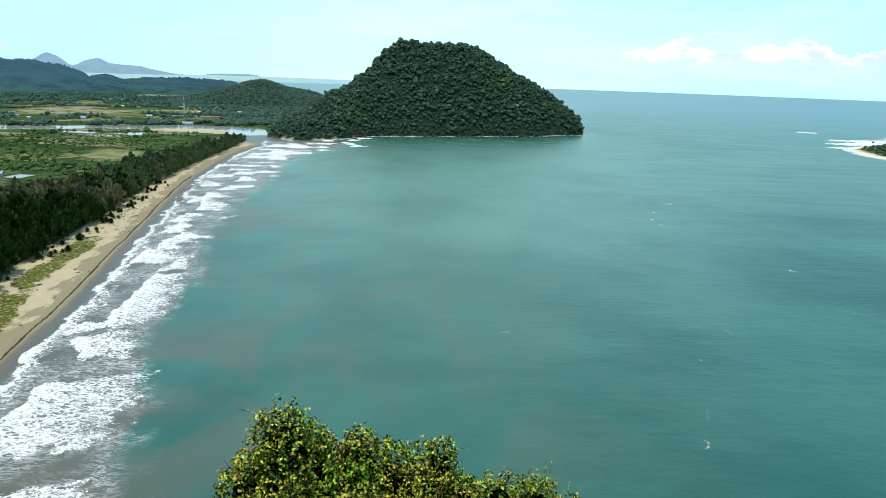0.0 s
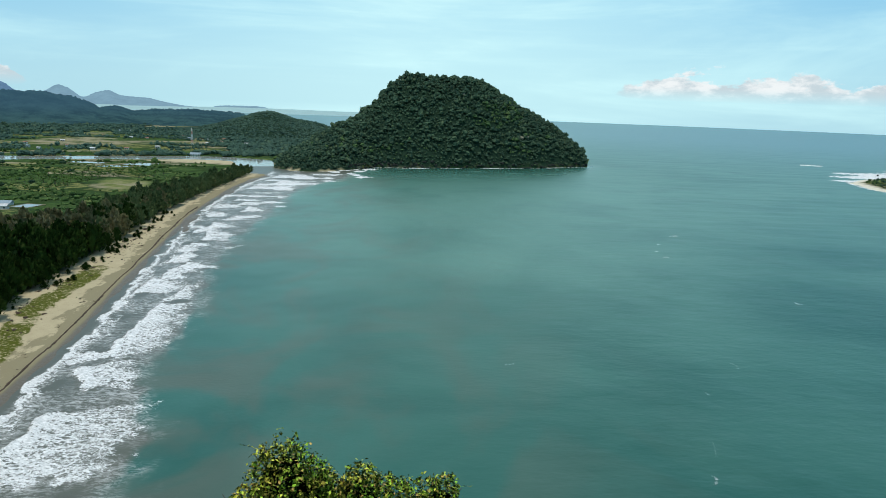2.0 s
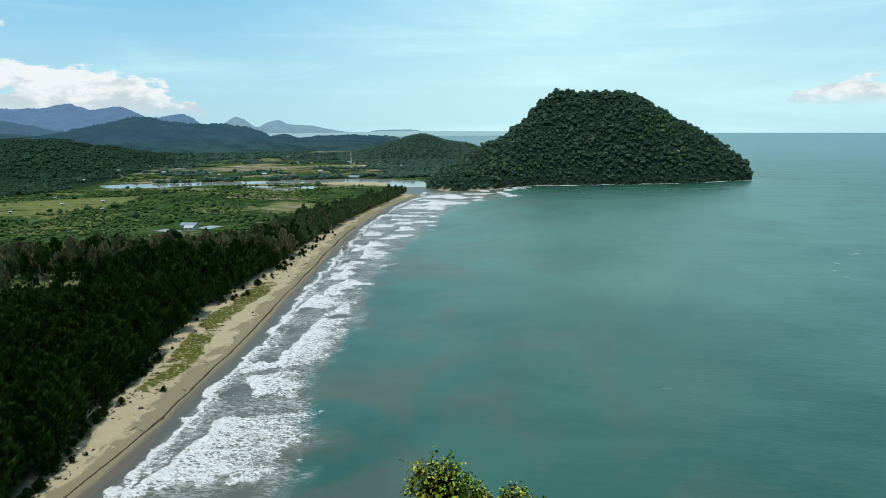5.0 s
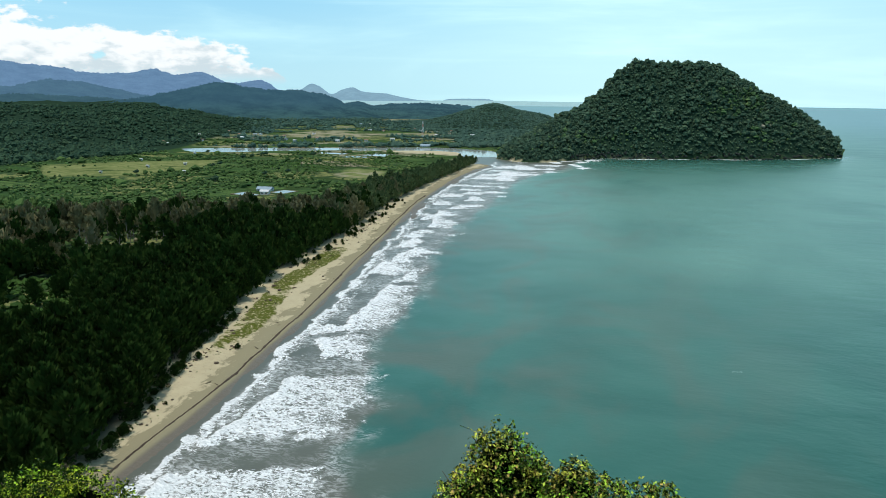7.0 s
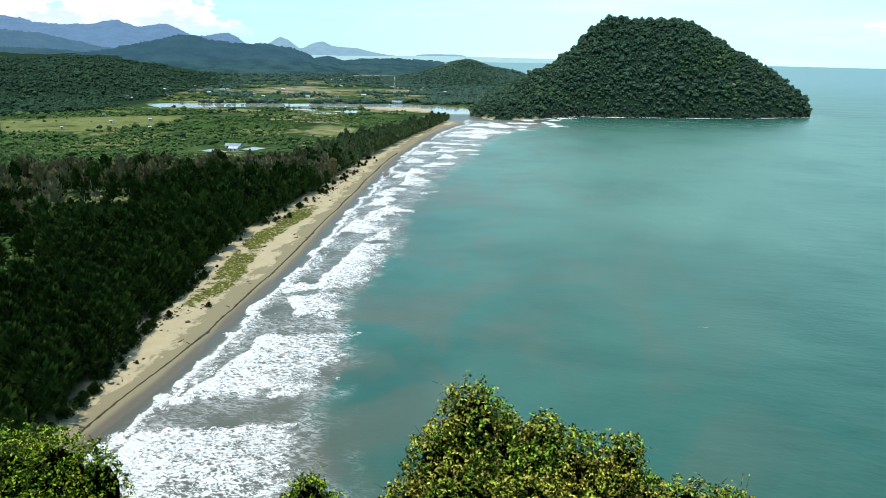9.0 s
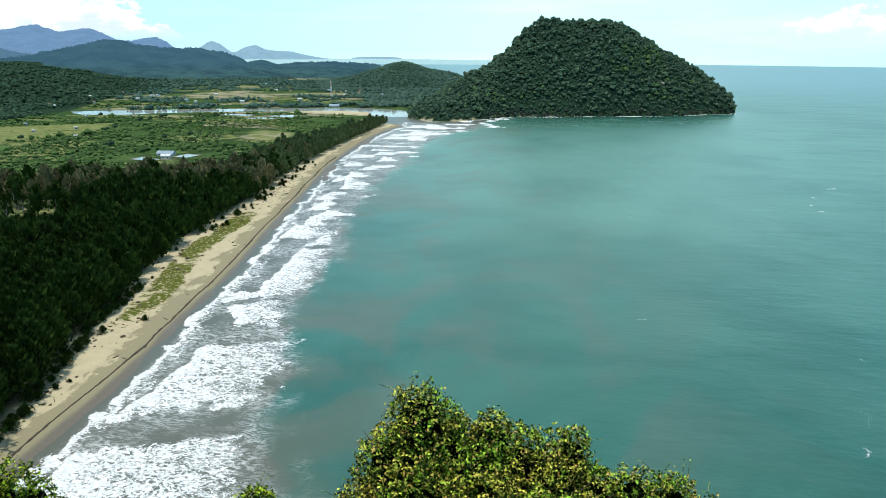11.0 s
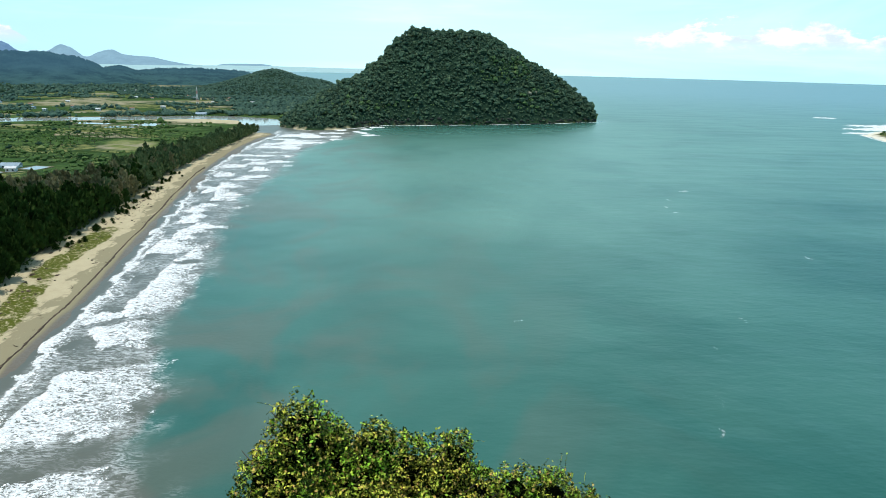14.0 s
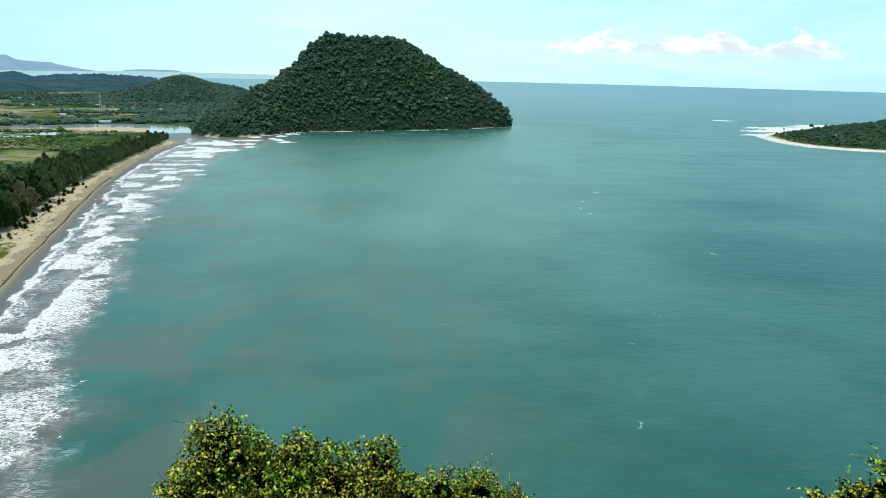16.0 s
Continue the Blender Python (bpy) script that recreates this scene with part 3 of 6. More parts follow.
def land_height(x, y):
    d = curve(y, COAST) - x + fbm(x, y, 60, 3) * 2.2
    z = np.where(d < 0, np.maximum(d * 0.07 - 0.35, -6), 0)
    z = np.where(d >= 0, np.where(d < 8, (d - 5.0) * np.where(d < 5, 0.07, 0.4267), 1.28 + 1.2 * sstep(d, 8, 40) + 0.25 * fbm(x, y, 22, 3) * sstep(d, 10, 30)), z)
    a, r = azimuth(x, y), np.hypot(x, y)
    inland = sstep(d, 30, 120)
    line = curve(a, WOOD_LINE)
    rise = sstep(r - line, 0, 560) * sstep(a, 32, 43)
    knoll = 0.5 + 0.5 * fbm(x, y, 420, 4, 5.0)
    z = z + inland * (0.6 + 0.5 * fbm(x, y, 240, 3, 1.0))
    z = z + inland * rise * (26 + 26 * knoll)
    z = np.maximum(z, np.where(d > 0, round_hill(x, y, HILL_EAST, 1560, 1900, 2300) + fbm(x, y, 160, 3) * 3, z))
    # river and its mouth
    dist, leg = seg_dist(x, y, RIVER)
    half = np.interp(leg, np.arange(len(RIVER)), [p[2] for p in RIVER])
    z = np.minimum(z, np.where((r < 1500) & (x < -120), -1.5 + 2.0 * sstep(dist - half + fbm(x, y, 40, 3) * 2, -4, 5) + 0.012 * np.maximum(dist - half, 0) + 40 * sstep(dist - half, 130, 300), 99))
    # sand bar at the islet's foot
    z = np.maximum(z, 0.24 - 0.0010 * ((x + 165) * 0.5) ** 2 - 0.020 * (y - 896 - 0.25 * (x + 165)) ** 2)
    z = np.maximum(z, islet_height(x, y))
    h = poly_dist(x, y, HEADLAND) + fbm(x, y, 50, 3) * 4
    z = np.maximum(z, np.where(h > -60, np.minimum(h * 0.11, 2.0 + sstep(h, 20, 200) * (13 + 4 * fbm(x, y, 120, 3))), -6))
    z = z + 12 * np.exp(-((x - 930) ** 2 + (y - 1040) ** 2) / (2 * 130.0 ** 2)) * (h > 0)
    # the hill under the lookout
    steep = np.interp(np.abs(a), [0, 60, 95, 180], [1.12, 1.12, 0.62, 0.30])
    hill = EYE - 1.65 - np.maximum(r - 1.2, 0) * steep + 1.1 * fbm(x, y, 14, 3) * sstep(r, 3, 12)
    return np.maximum(z, hill)


def sector(r0, ratio, step, a0, a1, rmax=4950.0, coarse=6.0):
    """Rings and spokes about the lookout: fine ahead, coarse behind."""
    rings = [0.0, r0]
    while rings[-1] * ratio < rmax:
        rings.append(rings[-1] * (1 + (ratio - 1) * (0.45 if 780 < rings[-1] < 1300 and ratio > 1.012 else 1.0)))
    rings.append(rmax)
    spokes = list(np.arange(a0, a1, step)) + list(np.arange(a1, a0 + 360, coarse))
    R_, A_ = np.meshgrid(np.array(rings), np.radians(np.array(spokes)), indexing="ij")
    nr, na = R_.shape
    i, j = np.meshgrid(np.arange(nr - 1), np.arange(na), indexing="ij")
    j2 = (j + 1) % na
    quads = np.stack([i * na + j, i * na + j2, (i + 1) * na + j2, (i + 1) * na + j], -1).reshape(-1, 4)
    return (-R_ * np.sin(A_)).ravel(), (R_ * np.cos(A_)).ravel(), quads[:, ::-1]


def compact(verts, quads, keep, attrs):
    quads = quads[keep]
    used, inv = np.unique(quads, return_inverse=True)
    return verts[used], inv.reshape(quads.shape), {k: v[used] for k, v in attrs.items()}


CLEARINGS = [(-690, 1295, 62, 95), (-785, 1172, 52, 40), (-775, 1950, 70, 90), (-770, 1500, 50, 50), (-480, 1420, 60, 26), (-452, 934, 58, 12), (-400, 884, 46, 9), (-345, 906, 32, 12), (-560, 852, 62, 10), (-316, 668, 24, 36), (-560, 1290, 70, 22), (-420, 1210, 60, 14)]
# ------------------------------------------------------------------ ground
gx, gy, gq = sector(1.0, 1.0145, 0.32, -48.0, 58.0)
gz = land_height(gx, gy)
ga, gr = azimuth(gx, gy), np.hypot(gx, gy)
shore_d = curve(gy, COAST) - gx
front_d = curve(gy, WOOD_FRONT)
beach = sstep(gx, front_d - 7, front_d - 1) * (gy < 860) * (gr > 95) * (shore_d > -60)
bar = (np.abs(gy - 896 - 0.25 * (gx + 165)) < 9) * (np.abs(gx + 165) < 55)
hd = poly_dist(gx, gy, HEADLAND)
rim = sstep(hd, 17, 10) * (hd > -60)
lip = (np.abs(gr - curve(ga, ISLET_FRONT)) < 2) * (ga > 7) * (ga < 13)
tip = sstep(np.hypot(gx + 222, gy - 822), 26, 15)
sandy = np.clip(np.maximum.reduce([beach, bar * (gz < 0.7), rim, lip * (gz < 0.7), tip]), 0, 1)
mudflat = sstep(np.hypot((gx + 325) * 0.40, (gy - 968) * 1.0) + 8 * fbm(gx, gy, 40, 3), 40, 28)
sandy = np.maximum(sandy, mudflat)
wetness = np.where(shore_d < 60, np.clip(1.0 - (shore_d - 2.0) / 20.0, 0, 1), 0)
wetness = np.where((hd > -30) | (gy > 862), 0.1, wetness)
grassy = sstep(gy, 170, 215) * sstep(gy, 365, 335) * sstep(gx - front_d, 1, 6) * sstep(gx - front_d, 19, 13)
grassy = grassy * np.clip(1.15 + 0.9 * fbm(gx, gy, 45, 3, 4.0), 0, 1)
meadow = np.maximum(sstep(poly_dist(gx, gy, [(-690, 610), (-600, 529), (-536, 567), (-505, 650), (-542, 740), (-608, 689)]), -8, 6), 1.0 * sstep(poly_dist(gx, gy, [(-346, 690), (-338, 712), (-300, 700), (-280, 640), (-322, 640)]), -4, 4))
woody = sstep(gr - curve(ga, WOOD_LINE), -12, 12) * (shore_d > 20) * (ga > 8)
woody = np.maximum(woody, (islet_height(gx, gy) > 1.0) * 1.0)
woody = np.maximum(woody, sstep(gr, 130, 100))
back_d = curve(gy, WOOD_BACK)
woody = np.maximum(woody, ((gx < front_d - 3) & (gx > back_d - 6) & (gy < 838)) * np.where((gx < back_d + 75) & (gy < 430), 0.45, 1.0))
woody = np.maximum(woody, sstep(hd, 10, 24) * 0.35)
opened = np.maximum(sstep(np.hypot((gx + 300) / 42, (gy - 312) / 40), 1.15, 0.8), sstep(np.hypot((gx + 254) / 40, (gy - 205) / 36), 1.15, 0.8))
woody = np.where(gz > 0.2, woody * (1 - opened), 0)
strip = np.abs(gr - 1190 - 25 * fbm(gx, gy, 200, 2)) < 16
bare = np.maximum(0.85 * strip * sstep(ga, 24, 27) * sstep(ga, 38.5, 37), sstep(np.hypot((gx + 470) * 0.35, gy - 1330), 40, 25))
bare = np.maximum.reduce([bare, sstep(np.hypot((gx + 640) * 0.6, (gy - 1235) * 0.7), 75, 45), sstep(np.hypot((gx + 420) * 0.5, gy - 868), 34, 18) * 0.8])
for bx, by, brx, bry in CLEARINGS:
    bare = np.maximum(bare, 0.95 * sstep(np.hypot((gx - bx) / brx, (gy - by) / bry) + 0.2 * fbm(gx, gy, 60, 3, 2.0), 1.0, 0.75))
woody = woody * (1 - bare)
gv = np.stack([gx, gy, gz], 1)
keep = (gz[gq] > -4.5).any(1)
gv, gq, gattr = compact(gv, gq, keep, {"sand": sandy, "wet": wetness, "grass": grassy, "wood": woody, "bare": bare, "meadow": meadow, "pale": rim})
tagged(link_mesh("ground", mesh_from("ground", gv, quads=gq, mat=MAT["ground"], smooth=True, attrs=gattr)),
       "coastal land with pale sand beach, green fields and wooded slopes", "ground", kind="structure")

# ------------------------------------------------------------------ sea with surf
# bores on the sandbars: from and to along the shore, offset of the shoreward edge at both ends, of the seaward edge at both ends
BORES = [(70, 121, 7, 3, 54, 44), (136, 178, 4, 10, 40, 41), (192, 215, 15, 7, 33, 29), (219, 229, 0, 6, 31, 30), (228, 284, 11, 17, 33, 34),
         (303, 326, 2, 6, 36, 24), (338, 363, 9, 18, 30, 26), (421, 482, 17, 15, 38, 19)]
# small breakers off the headland and at the river mouth: x, y of the middle, half length, half depth, turn in degrees, strength
BREAKERS = [(-100, 840, 9, 13, 24, 1.3), (-115, 871, 5, 28, 25, 1.3), (-113, 911, 10, 12, 25, 1.3), (-102, 940, 15, 10, 25, 1.3), (-145, 895, 8, 11, 25, 1.2), (-141, 853, 8, 10, 25, 1.2),
            (-138, 817, 7, 9, 24, 1.2), (-131, 786, 11, 8, 24, 1.2), (-164, 815, 14, 17, 24, 1.3), (-158, 751, 27, 12, 24, 1.3), (-170, 708, 16, 12, 24, 1.3), (-154, 645, 7, 8, 23, 1.2),
            (696, 1108, 50, 30, 10, 1.1), (692, 1322, 24, 16, 5, 1.1), (860, 1215, 80, 30, -6, 1.1),
            (745, 1150, 95, 34, 0, 1.2), (665, 1090, 60, 26, 6, 1.2), (600, 1020, 40, 16, 10, 1.2), (830, 1185, 90, 26, -4, 1.2)]
SURF_EDGE = [(0, 46), (100, 53), (122, 56), (140, 43), (179, 41), (213, 30), (262, 34), (310, 36), (367, 30), (404, 36), (440, 38), (560, 55), (610, 55), (770, 76), (850, 100)]
# lips and rows of short breakers that line up towards the river mouth
gw = random.Random(21)
LIPS = [(287, 322, 17, 30, 29, 33, 0.8), (345, 353, 22, 25, 37, 36, 0.95), (394, 402, 26, 30, 36, 52, 0.55), (508, 520, 36, 38, 50, 46, 0.9), (556, 566, 52, 54, 63, 60, 0.9)]
for k in range(33):
    s0 = 318 + 15.8 * k + gw.uniform(-8, 8)
    wide_ = float(np.interp(s0, [p[0] for p in SURF_EDGE], [p[1] for p in SURF_EDGE]))
    f0 = wide_ * (0.04, 0.30, 0.62, 0.16, 0.46)[k % 5] + gw.uniform(-6, 6)
    LIPS.append((s0, s0 + gw.uniform(13, 21) * gw.choice((0.6, 1.0, 1.3)) * (1 + max(0, s0 - 500) / 700), f0, f0 + gw.uniform(-2, 5), f0 + wide_ * gw.uniform(0.34, 0.5), f0 + wide_ * gw.uniform(0.12, 0.3), gw.uniform(0.92, 1.1)))


def surf(x, y):
    """Foam cover 0 to 1, the lift of the water, and the reach of old foam."""
    foam, lift = np.zeros_like(x), np.zeros_like(x)
    wx = x + 3.0 * fbm(x, y, 26, 3, 1.5)
    wy = y + 3.0 * fbm(x, y, 22, 3, 7.5)
    for bx, by, hl, hd_, turn, s in BREAKERS:
        c, k = math.cos(radians(turn)), math.sin(radians(turn))
        near = (np.abs(x - bx) < hl + 40) & (np.abs(y - by) < hl + 40)
        u = ((wx[near] - bx) * c + (wy[near] - by) * k) / hl
        v = (-(wx[near] - bx) * k + (wy[near] - by) * c) / hd_
        rho = np.sqrt(u * u + v * v) + 0.34 * fbm(x[near] + bx, y[near], 13, 4, 0.7)
        front = sstep(-(u * 0.75 + v * 0.65), -0.9, 0.7)          # the shoreward side has the sharp edge
        body = sstep(rho, 1.12 + 0.25 * (1 - front), 0.88 - 0.75 * (1 - front))
        foam[near] = np.maximum(foam[near], s * (0.50 + 0.40 * front) * body)
    d = x - curve(y, COAST)
    on = (y < 870) & (y > 20)
    # bores lie aslant to the shore: sheared coordinates
    ds = np.where(on & (np.abs(d) < 130), d + 1.3 * fbm(x, y, 24, 3, 2.2) + 0.7 * fbm(x, y, 7, 2, 5.0), 999.0)
    along = y - 0.40 * d + 2.2 * fbm(x, y, 27, 3, 3.7) + 0.9 * fbm(x, y, 8, 2, 1.9)
    torn = 5.0 * fbm(x, y, 16, 4, 8.2)
    for k, bore in enumerate([b + (1.0,) for b in BORES] + LIPS):
        s0, s1, f0, f1, e0, e1, strong = bore
        t = np.clip((along - s0) / (s1 - s0), 0, 1)
        front, sea = f0 + (f1 - f0) * t, e0 + (e1 - e0) * t
        thin_ = k >= len(BORES)
        crisp = sstep(ds - front, -0.8, 0.7)
        back = sstep(sea - ds + torn * (0.5 if thin_ else 1.0), -3.0, 3.5 if thin_ else 6.0)
        ends = sstep(along - s0 + (0.3 if thin_ else 0.8) * torn, -2.2, 1.6) * sstep(s1 - along, -1.6, 2.2)
        depth = np.clip((ds - front) / np.maximum(sea - front, 1), 0, 1)
        body = (0.40 + 0.34 * (1 - depth) ** 0.7 + 0.26 * np.exp(-((ds - front) / 3.0) ** 2)) if not thin_ else (0.95 - 0.42 * t)
        foam = np.maximum(foam, strong * body * crisp * back * ends)
        lift = np.maximum(lift, 0.55 * strong * ends * back * np.exp(-((ds - front - 1.2) / 1.3) ** 2))
    # the thin edge of the last wave running up the sand
    wob = 3.0 * fbm(x, y, 34, 3, 2.5) + 1.5 * fbm(x, y, 11, 2, 8.0)
    swash = np.exp(-((d + 0.2 - wob * 0.9) / 1.2) ** 2) * 0.95 + 0.50 * np.exp(-((d - 3.5 - wob * 1.3) / 2.4) ** 2)
    width = curve(y, SURF_EDGE)
    old = np.clip(0.62 + 0.75 * fbm(x, y, 30, 3, 6.6), 0, 1) * sstep(d, -3, 2) * sstep(d + torn, width * 1.18, width * 0.86)
    foam = np.where(on, np.maximum(foam, swash), foam)
    a, r = azimuth(x, y), np.hypot(x, y)
    rim_d = curve(a, ISLET_FRONT) - r + 2.0 * fbm(x, y, 30, 2)
    foam = np.maximum(foam, np.where((a > -11.5) & (a < 13), np.exp(-((rim_d - 3) / 5.5) ** 2) * (0.66 + 0.5 * fbm(x, y, 70, 2, 3.0)), 0))
    h = poly_dist(x, y, HEADLAND)
    foam = np.maximum(foam, np.where(h < 0, np.exp(-((h + 2) / 5.0) ** 2) * 0.9, 0))
    return foam, lift, np.where(on, np.clip(old, 0, 1), 0)


sx, sy, sq = sector(70.0, 1.0080, 0.20, -46.0, 56.0)
foam, lift, lacy = surf(sx, sy)
sd = sx - curve(sy, COAST)
sr = np.hypot(sx, sy)
surf_w = curve(sy, SURF_EDGE)
near_s = np.where((sy < 1000) & (sy > -200), sstep(sd + 4 * fbm(sx, sy, 40, 3), surf_w * 1.14, surf_w * 0.80), 0)
silt = np.where((sy < 1100) & (sy > -200), np.maximum(0.75 * sstep(sd, 230, 60), sstep(sd, 110, 45)), 0)
sa = azimuth(sx, sy)
# band before the islet that takes its painted reflection
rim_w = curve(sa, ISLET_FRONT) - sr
islet_mirror_w = np.exp(-np.maximum(rim_w, 0) / 110.0) * (rim_w > -40) * sstep(sa, -13.5, -9.0) * sstep(sa, 9.5, 4.0) * (sy > 0)
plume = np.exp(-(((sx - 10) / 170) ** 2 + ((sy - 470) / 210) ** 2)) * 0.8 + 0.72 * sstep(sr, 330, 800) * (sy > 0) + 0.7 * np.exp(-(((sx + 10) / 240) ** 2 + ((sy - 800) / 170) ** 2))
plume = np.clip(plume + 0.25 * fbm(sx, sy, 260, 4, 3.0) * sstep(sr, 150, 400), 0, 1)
sz = lift + np.where(sr > 90, 0.12 * fbm(sx, sy, 38, 2) * sstep(sr, 2500, 600), 0) * sstep(np.abs(sd), 0, 30)
sv = np.stack([sx, sy, sz], 1)
hide = (land_height(sx, sy) > 1.6)
sv, sq, sattr = compact(sv, sq, ~hide[sq].all(1), {"foam": foam, "lace": lacy, "deep": 0.85 * sstep(sr, 900, 2600), "breeze": sstep(sx, -60, 90) * sstep(sr, 900, 300), "open": sstep(sx, 20, 420) * sstep(sr, 250, 520), "lee": islet_mirror_w, "shore": near_s, "silt": silt, "plume": plume})
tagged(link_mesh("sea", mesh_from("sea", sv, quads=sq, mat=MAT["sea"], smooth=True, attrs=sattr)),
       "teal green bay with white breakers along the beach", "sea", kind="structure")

# calm river and pools behind the beach
def ribbon(name, pts, z, mat):
    t = np.linspace(0, len(pts) - 1, 90)
    k = np.arange(len(pts))
    cx = curve(t, list(zip(k, [p[0] for p in pts])))
    cy = curve(t, list(zip(k, [p[1] for p in pts])))
    hw = curve(t, list(zip(k, [p[2] for p in pts]))) + 9
    tx, ty = np.gradient(cx), np.gradient(cy)
    L = np.hypot(tx, ty)
    nx, ny = -ty / L, tx / L
    v = np.concatenate([np.stack([cx + nx * hw * s, cy + ny * hw * s, np.full_like(cx, z)], 1) for s in (-1, 1)])
    n = len(t)
    q = np.stack([np.arange(n - 1), np.arange(1, n), n + np.arange(1, n), n + np.arange(n - 1)], 1)
    return link_mesh(name, mesh_from(name, v, quads=q, mat=mat, smooth=True))


tagged(ribbon("river", RIVER[2:], 0.14, MAT["river"]), "calm pale river winding behind the beach wood", "river", kind="structure")


# ------------------------------------------------------------------ far ranges
def far_range(name, tops, r, depth, mat, label, rough=0.06, foot=-14.0, seed=1.0, canopy=2.0):
    gc = np.random.default_rng(int(seed * 10))
    a = np.arange(tops[0][0], tops[-1][0], 0.08)
    top = curve(a, tops)
    rows_ = 22
    V = []
    for i in range(rows_):
        t = i / (rows_ - 1)
        rr = r - depth * (1 - t)
        prof = 1 - (1 - t) ** 1.5
        x, y = -rr * np.sin(np.radians(a)), rr * np.cos(np.radians(a))
        z = foot + (top - foot) * prof * (1 + rough * fbm(x + 900 * seed, y * 0.6, 330, 5, seed))
        z = z + prof * (canopy * gc.standard_normal(len(a)) + 0.03 * top * fbm(x, y, 90, 3, seed))
        V.append(np.stack([x, y, z], 1))
    n = len(a)
    v = np.concatenate(V)
    i, j = np.meshgrid(np.arange(rows_ - 1), np.arange(n - 1), indexing="ij")
    q = np.stack([i * n + j, (i + 1) * n + j, (i + 1) * n + j + 1, i * n + j + 1], -1).reshape(-1, 4)
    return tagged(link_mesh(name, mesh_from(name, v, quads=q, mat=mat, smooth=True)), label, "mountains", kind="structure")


def at_height(pairs, r):
    return [(a, EYE + r * math.tan(radians(e))) for a, e in pairs]


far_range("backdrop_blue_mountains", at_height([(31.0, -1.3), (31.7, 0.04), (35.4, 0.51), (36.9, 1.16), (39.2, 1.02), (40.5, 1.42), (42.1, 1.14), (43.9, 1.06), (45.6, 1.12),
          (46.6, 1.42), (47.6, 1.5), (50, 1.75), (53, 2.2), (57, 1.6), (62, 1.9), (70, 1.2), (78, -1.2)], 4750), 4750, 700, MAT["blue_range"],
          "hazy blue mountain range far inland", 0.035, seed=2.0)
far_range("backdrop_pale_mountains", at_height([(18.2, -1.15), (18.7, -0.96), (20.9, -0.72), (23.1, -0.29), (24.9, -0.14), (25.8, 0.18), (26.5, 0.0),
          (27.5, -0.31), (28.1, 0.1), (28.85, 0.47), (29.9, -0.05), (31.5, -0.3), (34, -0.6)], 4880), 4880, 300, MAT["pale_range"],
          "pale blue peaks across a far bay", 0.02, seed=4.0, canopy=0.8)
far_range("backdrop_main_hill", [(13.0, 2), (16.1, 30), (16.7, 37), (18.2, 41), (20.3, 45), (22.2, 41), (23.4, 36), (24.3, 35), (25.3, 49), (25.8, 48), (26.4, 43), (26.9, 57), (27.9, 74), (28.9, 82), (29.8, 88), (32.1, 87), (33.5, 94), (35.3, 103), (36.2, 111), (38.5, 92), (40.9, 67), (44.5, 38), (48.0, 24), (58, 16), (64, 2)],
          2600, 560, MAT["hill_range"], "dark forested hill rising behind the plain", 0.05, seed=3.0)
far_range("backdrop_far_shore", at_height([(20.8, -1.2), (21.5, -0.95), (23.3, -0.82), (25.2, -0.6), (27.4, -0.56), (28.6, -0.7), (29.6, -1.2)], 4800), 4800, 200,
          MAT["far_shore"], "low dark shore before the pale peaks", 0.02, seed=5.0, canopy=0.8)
# sloped strip whose emission stands for bright far water
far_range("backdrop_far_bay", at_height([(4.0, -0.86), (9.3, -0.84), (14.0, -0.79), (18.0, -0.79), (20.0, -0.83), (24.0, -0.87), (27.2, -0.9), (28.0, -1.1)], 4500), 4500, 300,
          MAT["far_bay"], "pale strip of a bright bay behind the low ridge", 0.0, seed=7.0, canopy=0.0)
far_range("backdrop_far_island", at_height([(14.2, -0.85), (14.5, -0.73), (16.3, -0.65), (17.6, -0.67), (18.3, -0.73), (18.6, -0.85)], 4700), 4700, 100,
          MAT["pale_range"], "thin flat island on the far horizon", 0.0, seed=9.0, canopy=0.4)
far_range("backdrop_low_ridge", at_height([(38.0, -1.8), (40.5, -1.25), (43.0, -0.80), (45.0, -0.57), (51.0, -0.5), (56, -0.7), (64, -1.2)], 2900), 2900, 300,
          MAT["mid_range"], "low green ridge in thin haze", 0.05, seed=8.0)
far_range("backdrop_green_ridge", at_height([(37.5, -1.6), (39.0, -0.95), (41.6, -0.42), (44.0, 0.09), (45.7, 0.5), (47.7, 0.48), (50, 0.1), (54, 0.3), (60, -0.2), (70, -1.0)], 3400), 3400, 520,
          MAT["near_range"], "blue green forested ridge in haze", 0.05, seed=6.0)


# ------------------------------------------------------------------ foliage makers
def ico(level):
    bm = bmesh.new()
    bmesh.ops.create_icosphere(bm, subdivisions=level, radius=1.0)
    v = np.array([q.co[:] for q in bm.verts])
    f = np.array([[q.index for q in t.verts] for t in bm.faces])
    bm.free()
    return v, f


